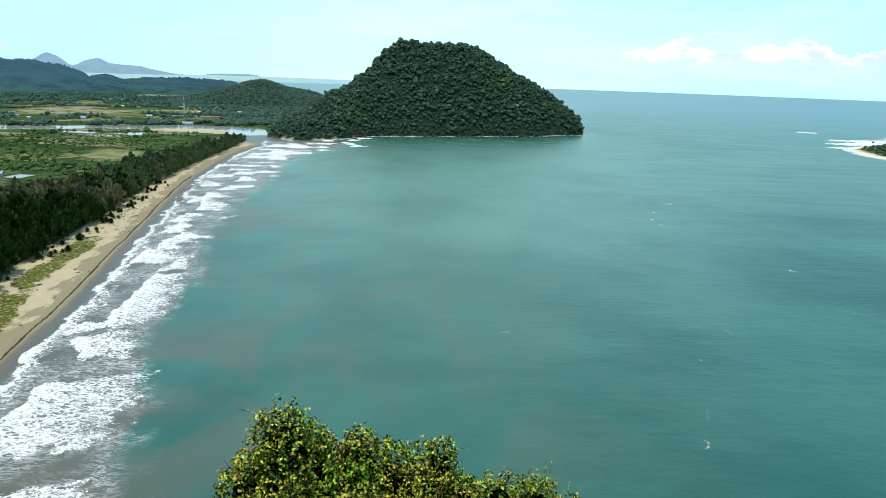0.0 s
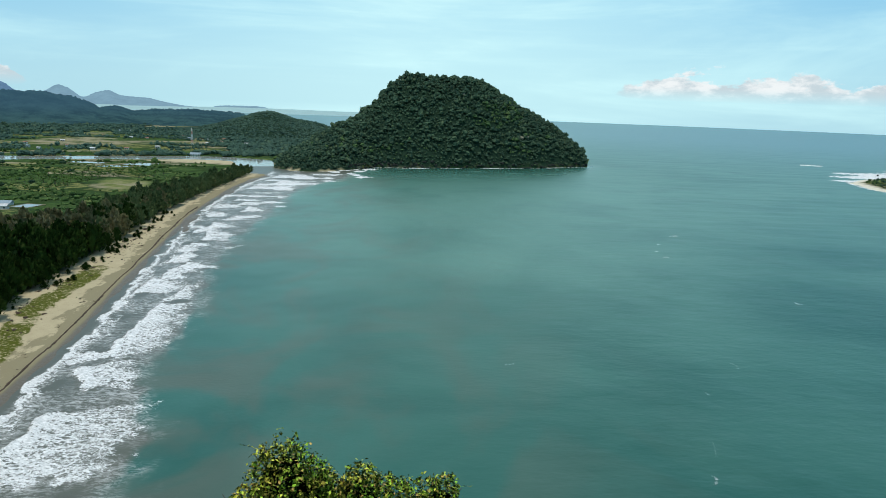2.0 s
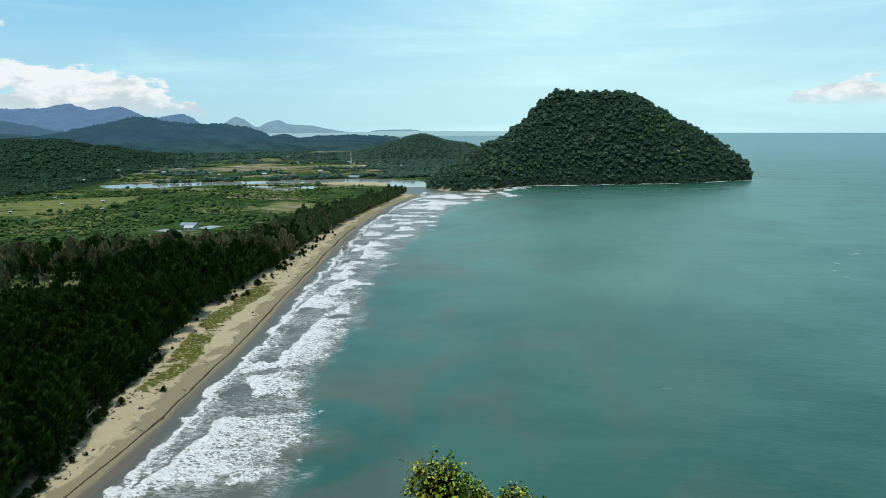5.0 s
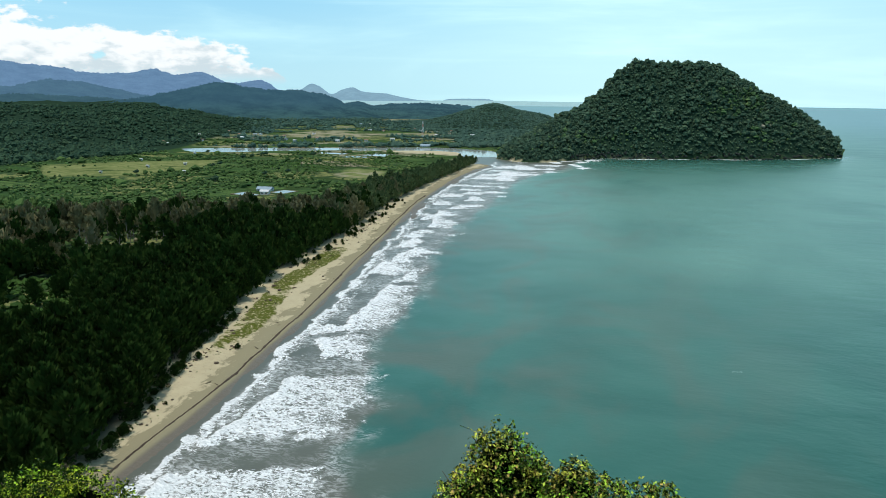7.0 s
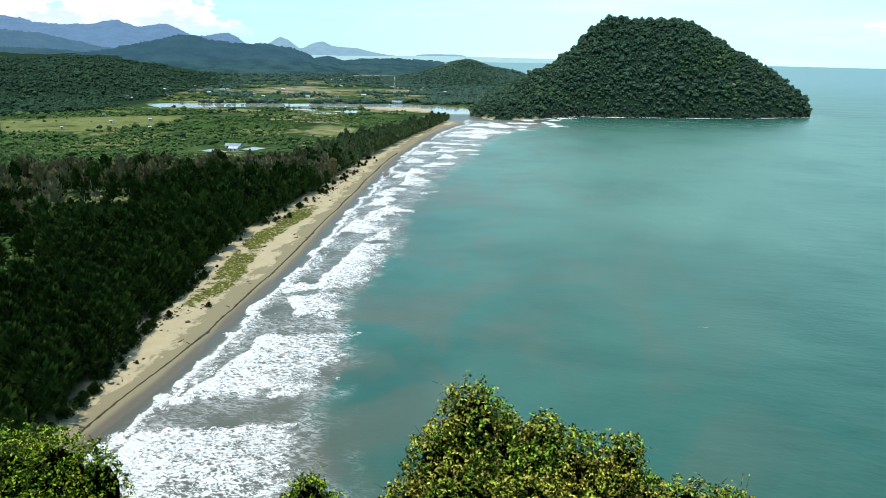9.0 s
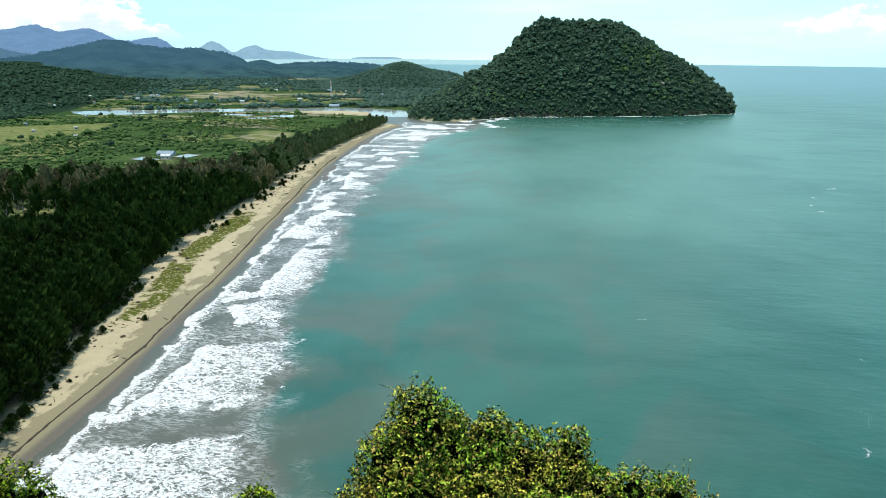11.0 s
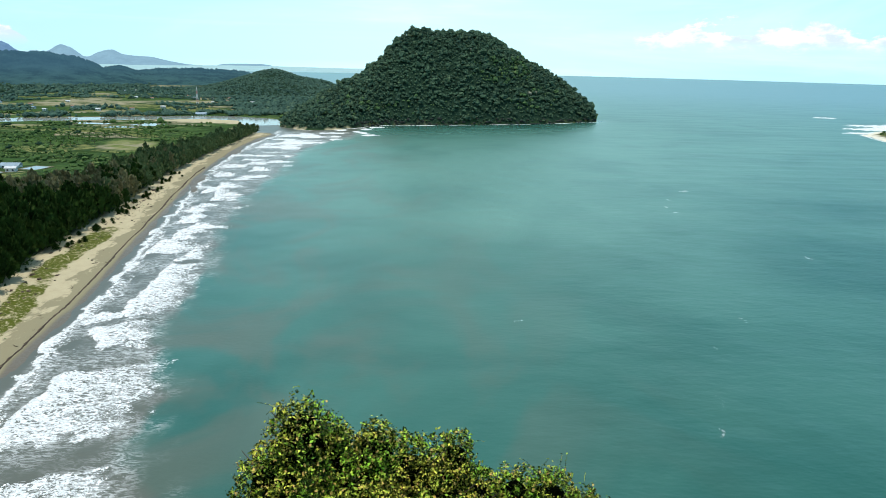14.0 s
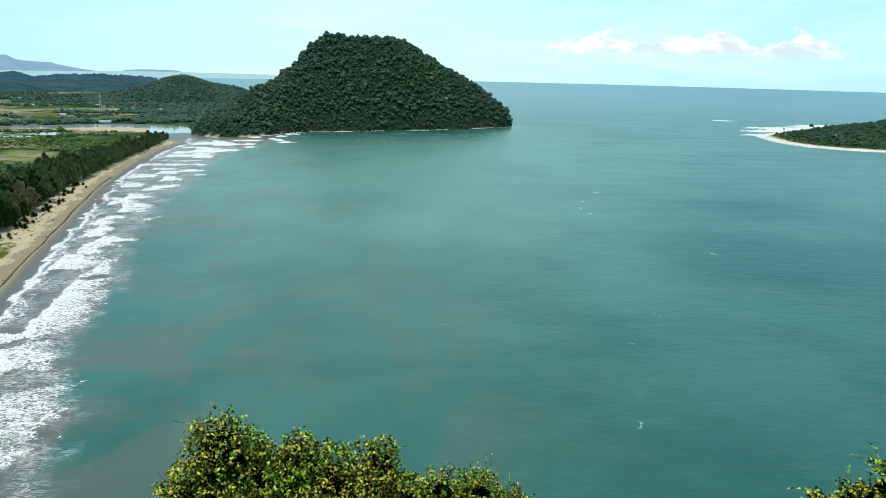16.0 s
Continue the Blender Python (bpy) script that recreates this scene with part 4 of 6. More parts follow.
def crown_shape(level, seed, sprigs=24, rough=0.30, sprig=1.0):
    """An uneven broadleaf crown, radius about 1, with sprigs that break its outline."""
    g = np.random.default_rng(seed)
    v, f = ico(level)
    v = v * (1 + rough * g.standard_normal((len(v), 1)) * 0.6)
    lob = g.standard_normal((5, 3))
    lob /= np.linalg.norm(lob, axis=1)[:, None]
    bulge = np.max(v @ lob.T, axis=1)
    v = v * (0.78 + 0.34 * np.clip(bulge, 0, 1))[:, None]
    v[:, 2] = np.where(v[:, 2] < 0, v[:, 2] * 0.55, v[:, 2] * 0.85)
    v = v * 0.86
    V, F = [v], [f]
    n = len(v)
    for _ in range(sprigs):
        d = g.standard_normal(3)
        d[2] = abs(d[2]) * 0.9 - 0.1
        d /= np.linalg.norm(d)
        s = g.standard_normal(3)
        s /= np.linalg.norm(s)
        c = d * g.uniform(0.78, 1.02) * np.array([1, 1, 0.85])
        V.append(np.array([c - s * 0.24 * sprig, c + s * 0.24 * sprig, c + (d * g.uniform(0.15, 0.42) + g.standard_normal(3) * 0.08) * sprig]))
        F.append(np.array([[n, n + 1, n + 2]]))
        n += 3
    return np.concatenate(V), np.concatenate(F)


def scatter(name, shapes, xyz, size, mat, tall=1.0, lean=0.0, seed=1):
    """Many copies of a few shapes joined in one mesh."""
    g = np.random.default_rng(seed)
    V, F, n = [], [], 0
    pick = g.integers(0, len(shapes), len(xyz))
    for k, (sv_, sf_) in enumerate(shapes):
        p = xyz[pick == k]
        if not len(p):
            continue
        s = size[pick == k][:, None, None] * g.uniform(0.85, 1.15, (len(p), 1, 3))
        s[:, :, 2:] *= tall
        a = g.uniform(0, 6.283, len(p))
        c, q = np.cos(a), np.sin(a)
        v = sv_[None] * s
        r = np.empty_like(v)
        r[:, :, 0] = v[:, :, 0] * c[:, None] - v[:, :, 1] * q[:, None]
        r[:, :, 1] = v[:, :, 0] * q[:, None] + v[:, :, 1] * c[:, None]
        r[:, :, 2] = v[:, :, 2]
        if lean:
            r[:, :, 0] += r[:, :, 2] * g.normal(0, lean, len(p))[:, None]
        r += p[:, None, :]
        f = sf_[None] + (np.arange(len(p)) * len(sv_))[:, None, None] + n
        V.append(r.reshape(-1, 3))
        F.append(f.reshape(-1, 3))
        n += len(p) * len(sv_)
    return link_mesh(name, mesh_from(name, np.concatenate(V), tris=np.concatenate(F), mat=mat))


def jitter_grid(x0, x1, y0, y1, step, seed):
    g = np.random.default_rng(seed)
    X, Y = np.meshgrid(np.arange(x0, x1, step), np.arange(y0, y1, step))
    return X.ravel() + g.uniform(-0.45, 0.45, X.size) * step, Y.ravel() + g.uniform(-0.45, 0.45, X.size) * step


CROWNS = [crown_shape(2, 20 + i, 30, 0.22) for i in range(3)]
CROWNS_S = [crown_shape(1, 40 + i, 22, 0.34, 0.62) for i in range(10)]
CROWNS_XXS = [crown_shape(1, 160 + i, 7, 0.36, 0.75) for i in range(12)]
CROWNS_J = [crown_shape(2, 140 + i, 36, 0.34, 0.55) for i in range(12)]
CROWNS_XS = [crown_shape(1, 60 + i, 10, 0.36, 0.7) for i in range(6)]

# forest on the islet
x, y = jitter_grid(-330, 260, 880, 1340, 3.5, 3)
h = islet_height(x, y)
a, r = azimuth(x, y), np.hypot(x, y)
ok = (h > 2.4) | ((h > 1.2) & (azimuth(x, y) > 7.5))
x, y, h, a, r = x[ok], y[ok], h[ok], a[ok], r[ok]
ok = (r < curve(a, ISLET_RIDGE) + 40) | (rng.random(len(x)) < 0.2)
x, y, h, r = x[ok], y[ok], h[ok], r[ok]
size = rng.gamma(2.6, 0.50, len(x)) + 0.65
size = np.minimum(size * np.where(h < 14, 0.8, 1.0), 6.5)
big = size > 2.5
a = azimuth(x, y)
# paler crowns: sunlight painted on the upper right patch, greener growth lower down
pale = sstep(np.hypot((a + 3.9) / 2.5, (h - 74) / 21.0), 1.2, 0.4) * 1.1 + sstep(np.hypot((a + 6.5) / 2.4, (h - 30) / 24.0), 1.1, 0.4) * 0.3 + sstep(np.hypot((a - 5.0) / 7.0, (h - 20) / 20.0), 1.1, 0.3) * 0.25
light = rng.random(len(x)) < pale * (0.75 + 1.2 * fbm(x, y, 35, 3, 14.0))
for sel, shapes in ((big & light, CROWNS_J), (~big & light, CROWNS_S)):
    tagged(scatter("islet_forest", shapes, np.stack([x, y, h + size * 0.75 + np.where(big, 1.6, 0.7)], 1)[sel], size[sel], MAT["light_jungle"], 1.25, 0.1, 6),
           "lighter yellow green islet trees, coloured as sunlit on the upper right", "forest", kind="stuff")
for sel, shapes in ((big & ~light, CROWNS_J), (~big & ~light, CROWNS_S)):
    tagged(scatter("islet_forest", shapes, np.stack([x, y, h + size * 0.75 + np.where(big, 1.6, 0.7)], 1)[sel], size[sel], MAT["jungle"], 1.25, 0.1, 5),
           "dense dark green jungle covering the dome shaped islet", "forest", kind="stuff")

# woods inland
def wood_points(a0, a1, r0, r1, seed, density):
    g = np.random.default_rng(seed)
    n = int(density)
    aa = np.radians(g.uniform(a0, a1, n))
    rr = r0 * (r1 / r0) ** g.random(n)
    return -rr * np.sin(aa), rr * np.cos(aa), rr


x, y, r = wood_points(8.5, 54, 820, 2200, 8, 36000)
h = land_height(x, y)
ok = (r > curve(azimuth(x, y), WOOD_LINE) + 2) & (h > 1.2) & (islet_height(x, y) < 0)
ok &= np.hypot((x + 640) * 0.6, (y - 1235) * 0.7) > 62
ok &= ~((azimuth(x, y) < 20.5) & (r > 1540))
for bx, by, brx, bry in CLEARINGS:
    ok &= np.hypot((x - bx) / brx, (y - by) / bry) > 0.95
ok &= (fbm(x, y, 260, 3, 9.0) > -0.55) | (rng.random(len(x)) < 0.25)
x, y, h, r = x[ok], y[ok], h[ok], r[ok]
size = np.minimum(rng.gamma(4, 0.42, len(x)), 4.5) + 0.8
# the rest take the crown colour that has haze painted in
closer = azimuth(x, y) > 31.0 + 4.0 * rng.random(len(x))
for sel, mat, label in ((closer, "woods", "dark mixed woodland on the slopes behind the fields"), (~closer, "hazed_trees", "mixed woodland around the village, coloured paler for haze")):
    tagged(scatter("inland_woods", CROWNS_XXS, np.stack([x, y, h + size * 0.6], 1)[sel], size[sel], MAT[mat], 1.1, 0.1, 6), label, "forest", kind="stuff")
x, y, r = wood_points(8.6, 21, 1540, 2050, 9, 5600)
h = land_height(x, y)
ok = (h > 1.2) & (np.hypot(x + 460, y - 1420) > 60)
x, y, h, r = x[ok], y[ok], h[ok], r[ok]
size = np.minimum(rng.gamma(5, 0.26, len(x)) + 1.0, 4.2)
tagged(scatter("hill_woods", CROWNS_XXS, np.stack([x, y, h + size * 0.35], 1), size, MAT["hazed_trees"], 0.9, 0.1, 7),
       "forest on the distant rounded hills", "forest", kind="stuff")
# headland wood
x, y = jitter_grid(540, 1500, 600, 1300, 6.3, 11)
d = poly_dist(x, y, HEADLAND)
ok = (d > 14) & (azimuth(x, y) > -46) & ((fbm(x, y, 70, 3, 3.3) > -0.3) | (d < 30) | (rng.random(len(x)) < 0.3))
x, y, d = x[ok], y[ok], d[ok]
size = (rng.gamma(5, 0.40, len(x)) + 0.7) * (0.55 + 0.45 * sstep(d, 14, 50))
scrubby = (d < 34) & (rng.random(len(x)) < 0.6) & (y < 1000)
for sel, mat, label in ((scrubby, "scrub", "green scrub along the headland's sandy edge"), (~scrubby, "woods", "dark trees on the low sandy headland")):
    tagged(scatter("headland_wood", CROWNS_XXS, np.stack([x, y, land_height(x, y) + size * 0.5], 1)[sel], size[sel] * (0.75 if mat == "scrub" else 1.0), MAT[mat], 1.1, 0.1, 8),
           label, "forest", kind="stuff")
# tree belt on the river's far bank
gb = np.random.default_rng(90)
aa = np.radians(gb.uniform(12.5, 37.0, 1500))
rr = 1100 + 60 * gb.random(1500) + 14 * np.sin(aa * 40) + np.where(np.degrees(aa) < 17, 20, 0)
x, y = -rr * np.sin(aa), rr * np.cos(aa)
h = land_height(x, y)
ok = (h > 0.5) & (fbm(x, y, 95, 3, 1.1) > -0.16)
x, y, h = x[ok], y[ok], h[ok]
size = np.minimum(gb.gamma(5, 0.36, len(x)) + 1.0, 4.2)
tagged(scatter("riverbank_trees", CROWNS_XS, np.stack([x, y, h + size * 0.7], 1), size, MAT["hazed_trees"], 1.3, 0.1, 21),
       "dark belt of trees along the river's far bank", "trees", kind="stuff")
# scrub on the plain
x, y = jitter_grid(-1000, -230, 380, 1750, 5.0, 12)
a, r = azimuth(x, y), np.hypot(x, y)
h = land_height(x, y)
rows_n = fbm(x * 0.5, y * 1.4, 75, 4, 6.0) + np.where(y > 1050, 0.12, 0.1)
ok = (h > 1.0) & (x < curve(y, WOOD_BACK) - 4) & (r < curve(a, WOOD_LINE)) & (a < 56)
ok &= (rows_n > np.where((y > 760) & (y < 1040), 0.22, np.where((x > -500) & (y < 760), -0.30, -0.04))) & (rng.random(len(x)) < 0.85)
ok &= (poly_dist(x, y, [(-690, 610), (-600, 529), (-536, 567), (-505, 650), (-542, 740), (-608, 689)]) < 0) | (rng.random(len(x)) < 0.04)
ok &= ~((np.abs(x + 372 - (y - 720) * 0.1) < 56) & (np.abs(y - 722) < 74)) | (rng.random(len(x)) < 0.06)
ok &= ~((np.abs(x + 335) < 34) & (np.abs(y - 512) < 36)) & ~((np.abs(x + 318) < 36) & (np.abs(y - 664) < 42))
x, y, h = x[ok], y[ok], h[ok]
size = (rng.gamma(3, 0.38, len(x)) + 0.4) * np.where(y > 1000, 1.45, 1.0)
beyond = y > 1040
for bx, by, brx, bry in CLEARINGS:
    beyond_clear = np.hypot((x - bx) / brx, (y - by) / bry) > 0.95
    x, y, h, size, beyond = x[beyond_clear], y[beyond_clear], h[beyond_clear], size[beyond_clear], beyond[beyond_clear]
clump = ~beyond | ((fbm(x, y, 150, 3, 12.0) > 0.02) & (np.abs(np.hypot(x, y) - 1190) > 24) & (np.hypot((x + 470) * 0.35, y - 1330) > 40) & (np.hypot((x + 640) * 0.6, (y - 1235) * 0.7) > 70))
x, y, h, size, beyond = x[clump], y[clump], h[clump], size[clump], beyond[clump]
tagged(scatter("village_trees", CROWNS_XS, np.stack([x, y, h + size * 0.45], 1)[beyond], size[beyond], MAT["hazed_trees"], 1.15, 0.1, 19),
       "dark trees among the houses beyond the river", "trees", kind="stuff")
x, y, h, size = x[~beyond], y[~beyond], h[~beyond], size[~beyond]
tagged(scatter("field_scrub", CROWNS_XS, np.stack([x, y, h + size * 0.3], 1), size, MAT["scrub"], 0.95, 0.1, 9),
       "green bushes and hedges scattered over the fields", "shrubs", kind="stuff")


# ------------------------------------------------------------------ casuarina wood behind the beach
def casuarina_shape(seed, tufts, long=1.0, broad=1.0):
    """Needle plumes of a casuarina of height 1: narrow, ragged and drooping, trunk not counted."""
    g = np.random.default_rng(seed)
    t = g.random(tufts) ** 0.8
    z = 0.16 + 0.84 * t
    rad = (0.27 * np.sin(np.pi * np.clip(0.16 + 0.84 * t, 0, 1) ** 0.8) ** 0.8 + 0.02) * g.uniform(0.35, 1.15, tufts)
    a = g.uniform(0, 6.283, tufts)
    wave = 1 + 0.35 * np.sin(a * 3 + seed) * (1 - t)
    c = np.stack([rad * wave * np.cos(a), rad * wave * np.sin(a), z], 1)
    out = np.stack([np.cos(a), np.sin(a), g.uniform(0.4, 2.1, tufts) + t], 1) + g.normal(0, 0.25, (tufts, 3))
    out /= np.linalg.norm(out, axis=1)[:, None]
    side = np.cross(out, g.standard_normal((tufts, 3)))
    side /= np.linalg.norm(side, axis=1)[:, None]
    L = (g.uniform(0.07, 0.13, tufts) * long)[:, None]
    W = L * broad * g.uniform(0.25, 0.45, tufts)[:, None]
    tip = c + out * L
    v = np.stack([c - out * L * 0.35, c + side * W, tip, c - side * W], 1).reshape(-1, 3)
    k = np.arange(tufts)[:, None] * 4
    f = np.concatenate([k + np.array([[0, 1, 2]]), k + np.array([[0, 2, 3]])])
    # dense heart of the crown
    cv, cf = ico(1)
    cv = cv * (1 + 0.25 * g.standard_normal((len(cv), 1))) * np.array([0.13, 0.13, 0.40]) + np.array([0, 0, 0.50])
    return np.concatenate([v, cv]), np.concatenate([f, cf + len(v)])


g = np.random.default_rng(31)
x, y = jitter_grid(-440, -110, 40, 838, 5.2, 14)
ok = (x < curve(y, WOOD_FRONT) - 1.0) & (x > curve(y, WOOD_BACK)) & (azimuth(x, y) < 58)
gap = fbm(x, y, 60, 3, 2.2)
thin = (x < curve(y, WOOD_BACK) + 75) & (y < 430)
ok &= (gap > np.where(thin, -0.22, -0.85))
dead_gap = np.hypot((x + 300) / 42, (y - 312) / 40) + 0.3 * gap
green_gap = np.hypot((x + 254) / 40, (y - 205) / 36) + 0.3 * gap
ok &= ((dead_gap > 1.0) & (green_gap > 1.0)) | (g.random(len(x)) < 0.10)
x, y, thin = x[ok], y[ok], thin[ok]
edge = curve(y, WOOD_FRONT) - x
h = land_height(x, y)
tall = (g.normal(14.6, 2.2, len(x)) + 1.5 * fbm(x, y, 45, 2)) * (0.80 + 0.20 * sstep(edge, 0, 8))
tall *= np.where(y > 600, 0.98, 1.0)
tall *= 0.76 + 0.24 * sstep(x - curve(y, WOOD_BACK), 5, 50)
# young growth on the lookout's side of the openings
tall *= 1 - 0.45 * np.maximum(sstep(np.hypot((x + 268) / 42, (y - 274) / 38), 1.1, 0.6), sstep(np.hypot((x + 228) / 32, (y - 182) / 26), 1.1, 0.6))
r = np.hypot(x, y)
order = np.argsort(r + 1e3 * (azimuth(x, y) > 53))
near = np.zeros(len(x), bool)
near[order[:300]] = True
TRUNKS, PLUMES = [], []
for i in range(6):
    bm = bmesh.new()
    rod(bm, (0, 0, -0.03), (0.01, 0.0, 0.5), 0.014, 0.009, 6)
    rod(bm, (0.01, 0, 0.5), (0.0, 0.01, 0.95), 0.009, 0.002, 6)
    for k in range(9):
        an = k * 2.4 + i
        z0 = 0.2 + 0.07 * k
        rod(bm, (0, 0, z0), (0.14 * math.cos(an) * (1.1 - z0), 0.14 * math.sin(an) * (1.1 - z0), z0 + 0.08), 0.004, 0.001, 3)
    me = bpy.data.meshes.new("trunk")
    bm.to_mesh(me)
    bm.free()
    me.materials.append(MAT["bark"])
    TRUNKS.append(me)
    v, f = casuarina_shape(70 + i, 430, 0.84, 1.05)
    PLUMES.append(mesh_from("crown", v, tris=f, mat=MAT["casuarina"]))
for i in np.where(near)[0]:
    k = int(i) % 6
    tree = link_mesh("casuarina_tree", TRUNKS[k])
    tree.matrix_world = Matrix.LocRotScale((x[i], y[i], h[i]), Euler((g.normal(0, 0.03), g.normal(0, 0.03), g.uniform(0, 6.28))), Vector((tall[i] * 1.15, tall[i] * 1.15, tall[i])))
    link_mesh("crown", PLUMES[k], tree)
    tagged(tree, "tall dark green casuarina tree in the beach wood", "tree", "casuarinas behind the beach")
far = ~near
inner = sstep(x - curve(y, WOOD_BACK), np.where(y < 430, 160, 48), np.where(y < 430, 95, 5)) * sstep(y, 600, 440)
dry = (g.random(len(x)) < inner * (0.65 + 0.35 * fbm(x, y, 50, 3, 4.4))) & far
# distant trees get the needle colour paled for haze
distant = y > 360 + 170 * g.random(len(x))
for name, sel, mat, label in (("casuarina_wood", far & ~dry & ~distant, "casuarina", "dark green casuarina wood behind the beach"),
                              ("casuarina_wood", far & ~dry & distant, "hazed_casuarina", "green casuarinas at the river mouth end of the wood"),
                              ("dry_casuarina_wood", dry, "dry_casuarina", "brownish dying casuarinas at the wood's inner edge")):
    for lo, hi, n, long, broad in ((0, 330, 250, 1.0, 0.95), (330, 2000, 100, 1.15, 1.5)):
        s = sel & (r >= lo) & (r < hi)
        if s.any():
            shapes = [casuarina_shape(90 + i + n, n, long, broad) for i in range(6)]
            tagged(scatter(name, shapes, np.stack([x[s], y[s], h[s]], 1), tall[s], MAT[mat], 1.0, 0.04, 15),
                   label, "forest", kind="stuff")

# undergrowth in the wood's openings, and broadleaf trees at its back
ux, uy = jitter_grid(-300, -210, 160, 250, 2.4, 33)
ok = (np.hypot((ux + 254) / 42, (uy - 205) / 38) < 1.0) & (g.random(len(ux)) < 0.75)
ux, uy = ux[ok], uy[ok]
us = g.gamma(4, 0.24, len(ux)) + 0.5
tagged(scatter("undergrowth", CROWNS_XS, np.stack([ux, uy, land_height(ux, uy) + 0.35 * us], 1), us, MAT["bright_scrub"], 0.9, 0.1, 35),
       "bright green undergrowth in an opening of the wood", "shrubs", kind="stuff")
ux, uy = jitter_grid(-345, -255, 270, 355, 3.6, 34)
ok = (np.hypot((ux + 300) / 44, (uy - 312) / 42) < 1.0) & (g.random(len(ux)) < 0.5)
ux, uy = ux[ok], uy[ok]
us = g.gamma(3, 0.22, len(ux)) + 0.35
tagged(scatter("undergrowth", CROWNS_XS, np.stack([ux, uy, land_height(ux, uy) + 0.3 * us], 1), us, MAT["dry_casuarina"], 0.7, 0.1, 36),
       "dry olive scrub under the dead casuarinas", "shrubs", kind="stuff")
ux, uy = jitter_grid(-480, -350, 285, 385, 7.0, 37)
ok = (ux < curve(uy, WOOD_BACK) + 10) & (g.random(len(ux)) < 0.55)
ux, uy = ux[ok], uy[ok]
us = g.gamma(7, 0.42, len(ux)) + 1.2
tagged(scatter("broadleaf_trees", CROWNS, np.stack([ux, uy, land_height(ux, uy) + 1.1 * us], 1), us, MAT["scrub"], 1.25, 0.1, 38),
       "round green broadleaf trees behind the casuarina wood", "trees", kind="stuff")
DEAD = []
for me in TRUNKS:
    DEAD.append(me.copy())
    DEAD[-1].materials.clear()
    DEAD[-1].materials.append(MAT["dead_wood"])
for i in range(46):
    an, q = g.uniform(0, 6.283), math.sqrt(g.random())
    px, py = -304 + 44 * q * math.cos(an), 320 + 40 * q * math.sin(an)
    tree = link_mesh("dead_casuarina", DEAD[i % 6])
    s = g.uniform(8, 13.5)
    tree.matrix_world = Matrix.LocRotScale((px, py, float(land_height(np.array([px]), np.array([py]))[0])), Euler((g.normal(0, 0.05), g.normal(0, 0.05), g.uniform(0, 6))), Vector((s * 2.0, s * 2.0, s)))
    tagged(tree, "bare grey trunk of a dead casuarina", "dead tree", "dead casuarinas in the clearing")

# young casuarinas creeping onto the sand
shrubs = [(-140.0, 194.0, 2.2), (-146.0, 180.5, 2.8), (-133.0, 149.0, 1.2)]
for i in range(46):
    yy = 292 + 235 * g.random() ** 0.9
    shrubs.append((float(curve(np.array([yy]), WOOD_FRONT)[0] + g.uniform(0.0, 9) * (0.5 + g.random() * 0.5)), yy, g.uniform(1.5, 3.6)))
for i in range(10):
    yy = 140 + 130 * g.random()
    shrubs.append((float(curve(np.array([yy]), WOOD_FRONT)[0] + g.uniform(1, 5)), yy, g.uniform(1.0, 2.4)))
for i in range(44):
    yy = 85 + 135 * (i + g.random()) / 44
    shrubs.append((float(curve(np.array([yy]), WOOD_FRONT)[0] + g.uniform(-1.0, 2.5)), yy, g.uniform(2.2, 4.2)))
for i, (px, py, s) in enumerate(shrubs):
    z = float(land_height(np.array([px]), np.array([py]))[0])
    tree = link_mesh("young_casuarina", TRUNKS[i % 6])
    tree.matrix_world = Matrix.LocRotScale((px, py, z - 0.13 * s), Euler((0, 0, g.uniform(0, 6))), Vector((s * 1.6, s * 1.6, s)))
    link_mesh("crown", PLUMES[i % 6], tree)
    tagged(tree, "small dark casuarina bush on the bare sand", "shrub", "young casuarinas on the beach")

# low tufts and dry creepers strewn over the upper beach
gt = np.random.default_rng(52)
ty = gt.uniform(120, 470, 520)
tx = curve(ty, WOOD_FRONT) + gt.gamma(2.0, 3.2, len(ty)) + 0.5
ok = (tx < curve(ty, COAST) - 14) & (fbm(tx, ty, 30, 3, 5.5) > -0.25)
tx, ty = tx[ok], ty[ok]
ts = gt.gamma(2.5, 0.11, len(tx)) + 0.16
for sel, mat, label in ((ts < 0.42, "scrub", "low green tufts on the upper beach"), (ts >= 0.42, "wrack", "dry dark brush strewn over the upper beach")):
    tagged(scatter("beach_tufts", CROWNS_XS, np.stack([tx, ty, land_height(tx, ty) + 0.2 * ts], 1)[sel], ts[sel], MAT[mat], 0.6, 0.1, 53), label, "shrubs", kind="stuff")

# ------------------------------------------------------------------ wrack line on the sand
yy = np.arange(60, 560, 0.8)
xx = curve(yy, COAST) - 8.6 + 0.8 * fbm(yy, yy * 0, 90, 2) + 0.12 * fbm(yy, yy * 0, 5, 2)
hw = 0.30 + 0.16 * fbm(yy, yy * 0 + 5, 6, 3)
hw = np.maximum(hw, 0.05) * (1.0 + yy / 500)
V = []
for off, up in ((-1.0, -0.05), (-0.4, 0.22), (0.3, 0.26), (1.0, -0.3)):
    px = xx + off * hw
    V.append(np.stack([px, yy, land_height(px, yy) + up * (0.8 + 0.4 * fbm(px, yy, 2.2, 2))], 1))
n = len(yy)
v = np.concatenate(V)
i, j = np.meshgrid(np.arange(3), np.arange(n - 1), indexing="ij")
q = np.stack([i * n + j, (i + 1) * n + j, (i + 1) * n + j + 1, i * n + j + 1], -1).reshape(-1, 4)
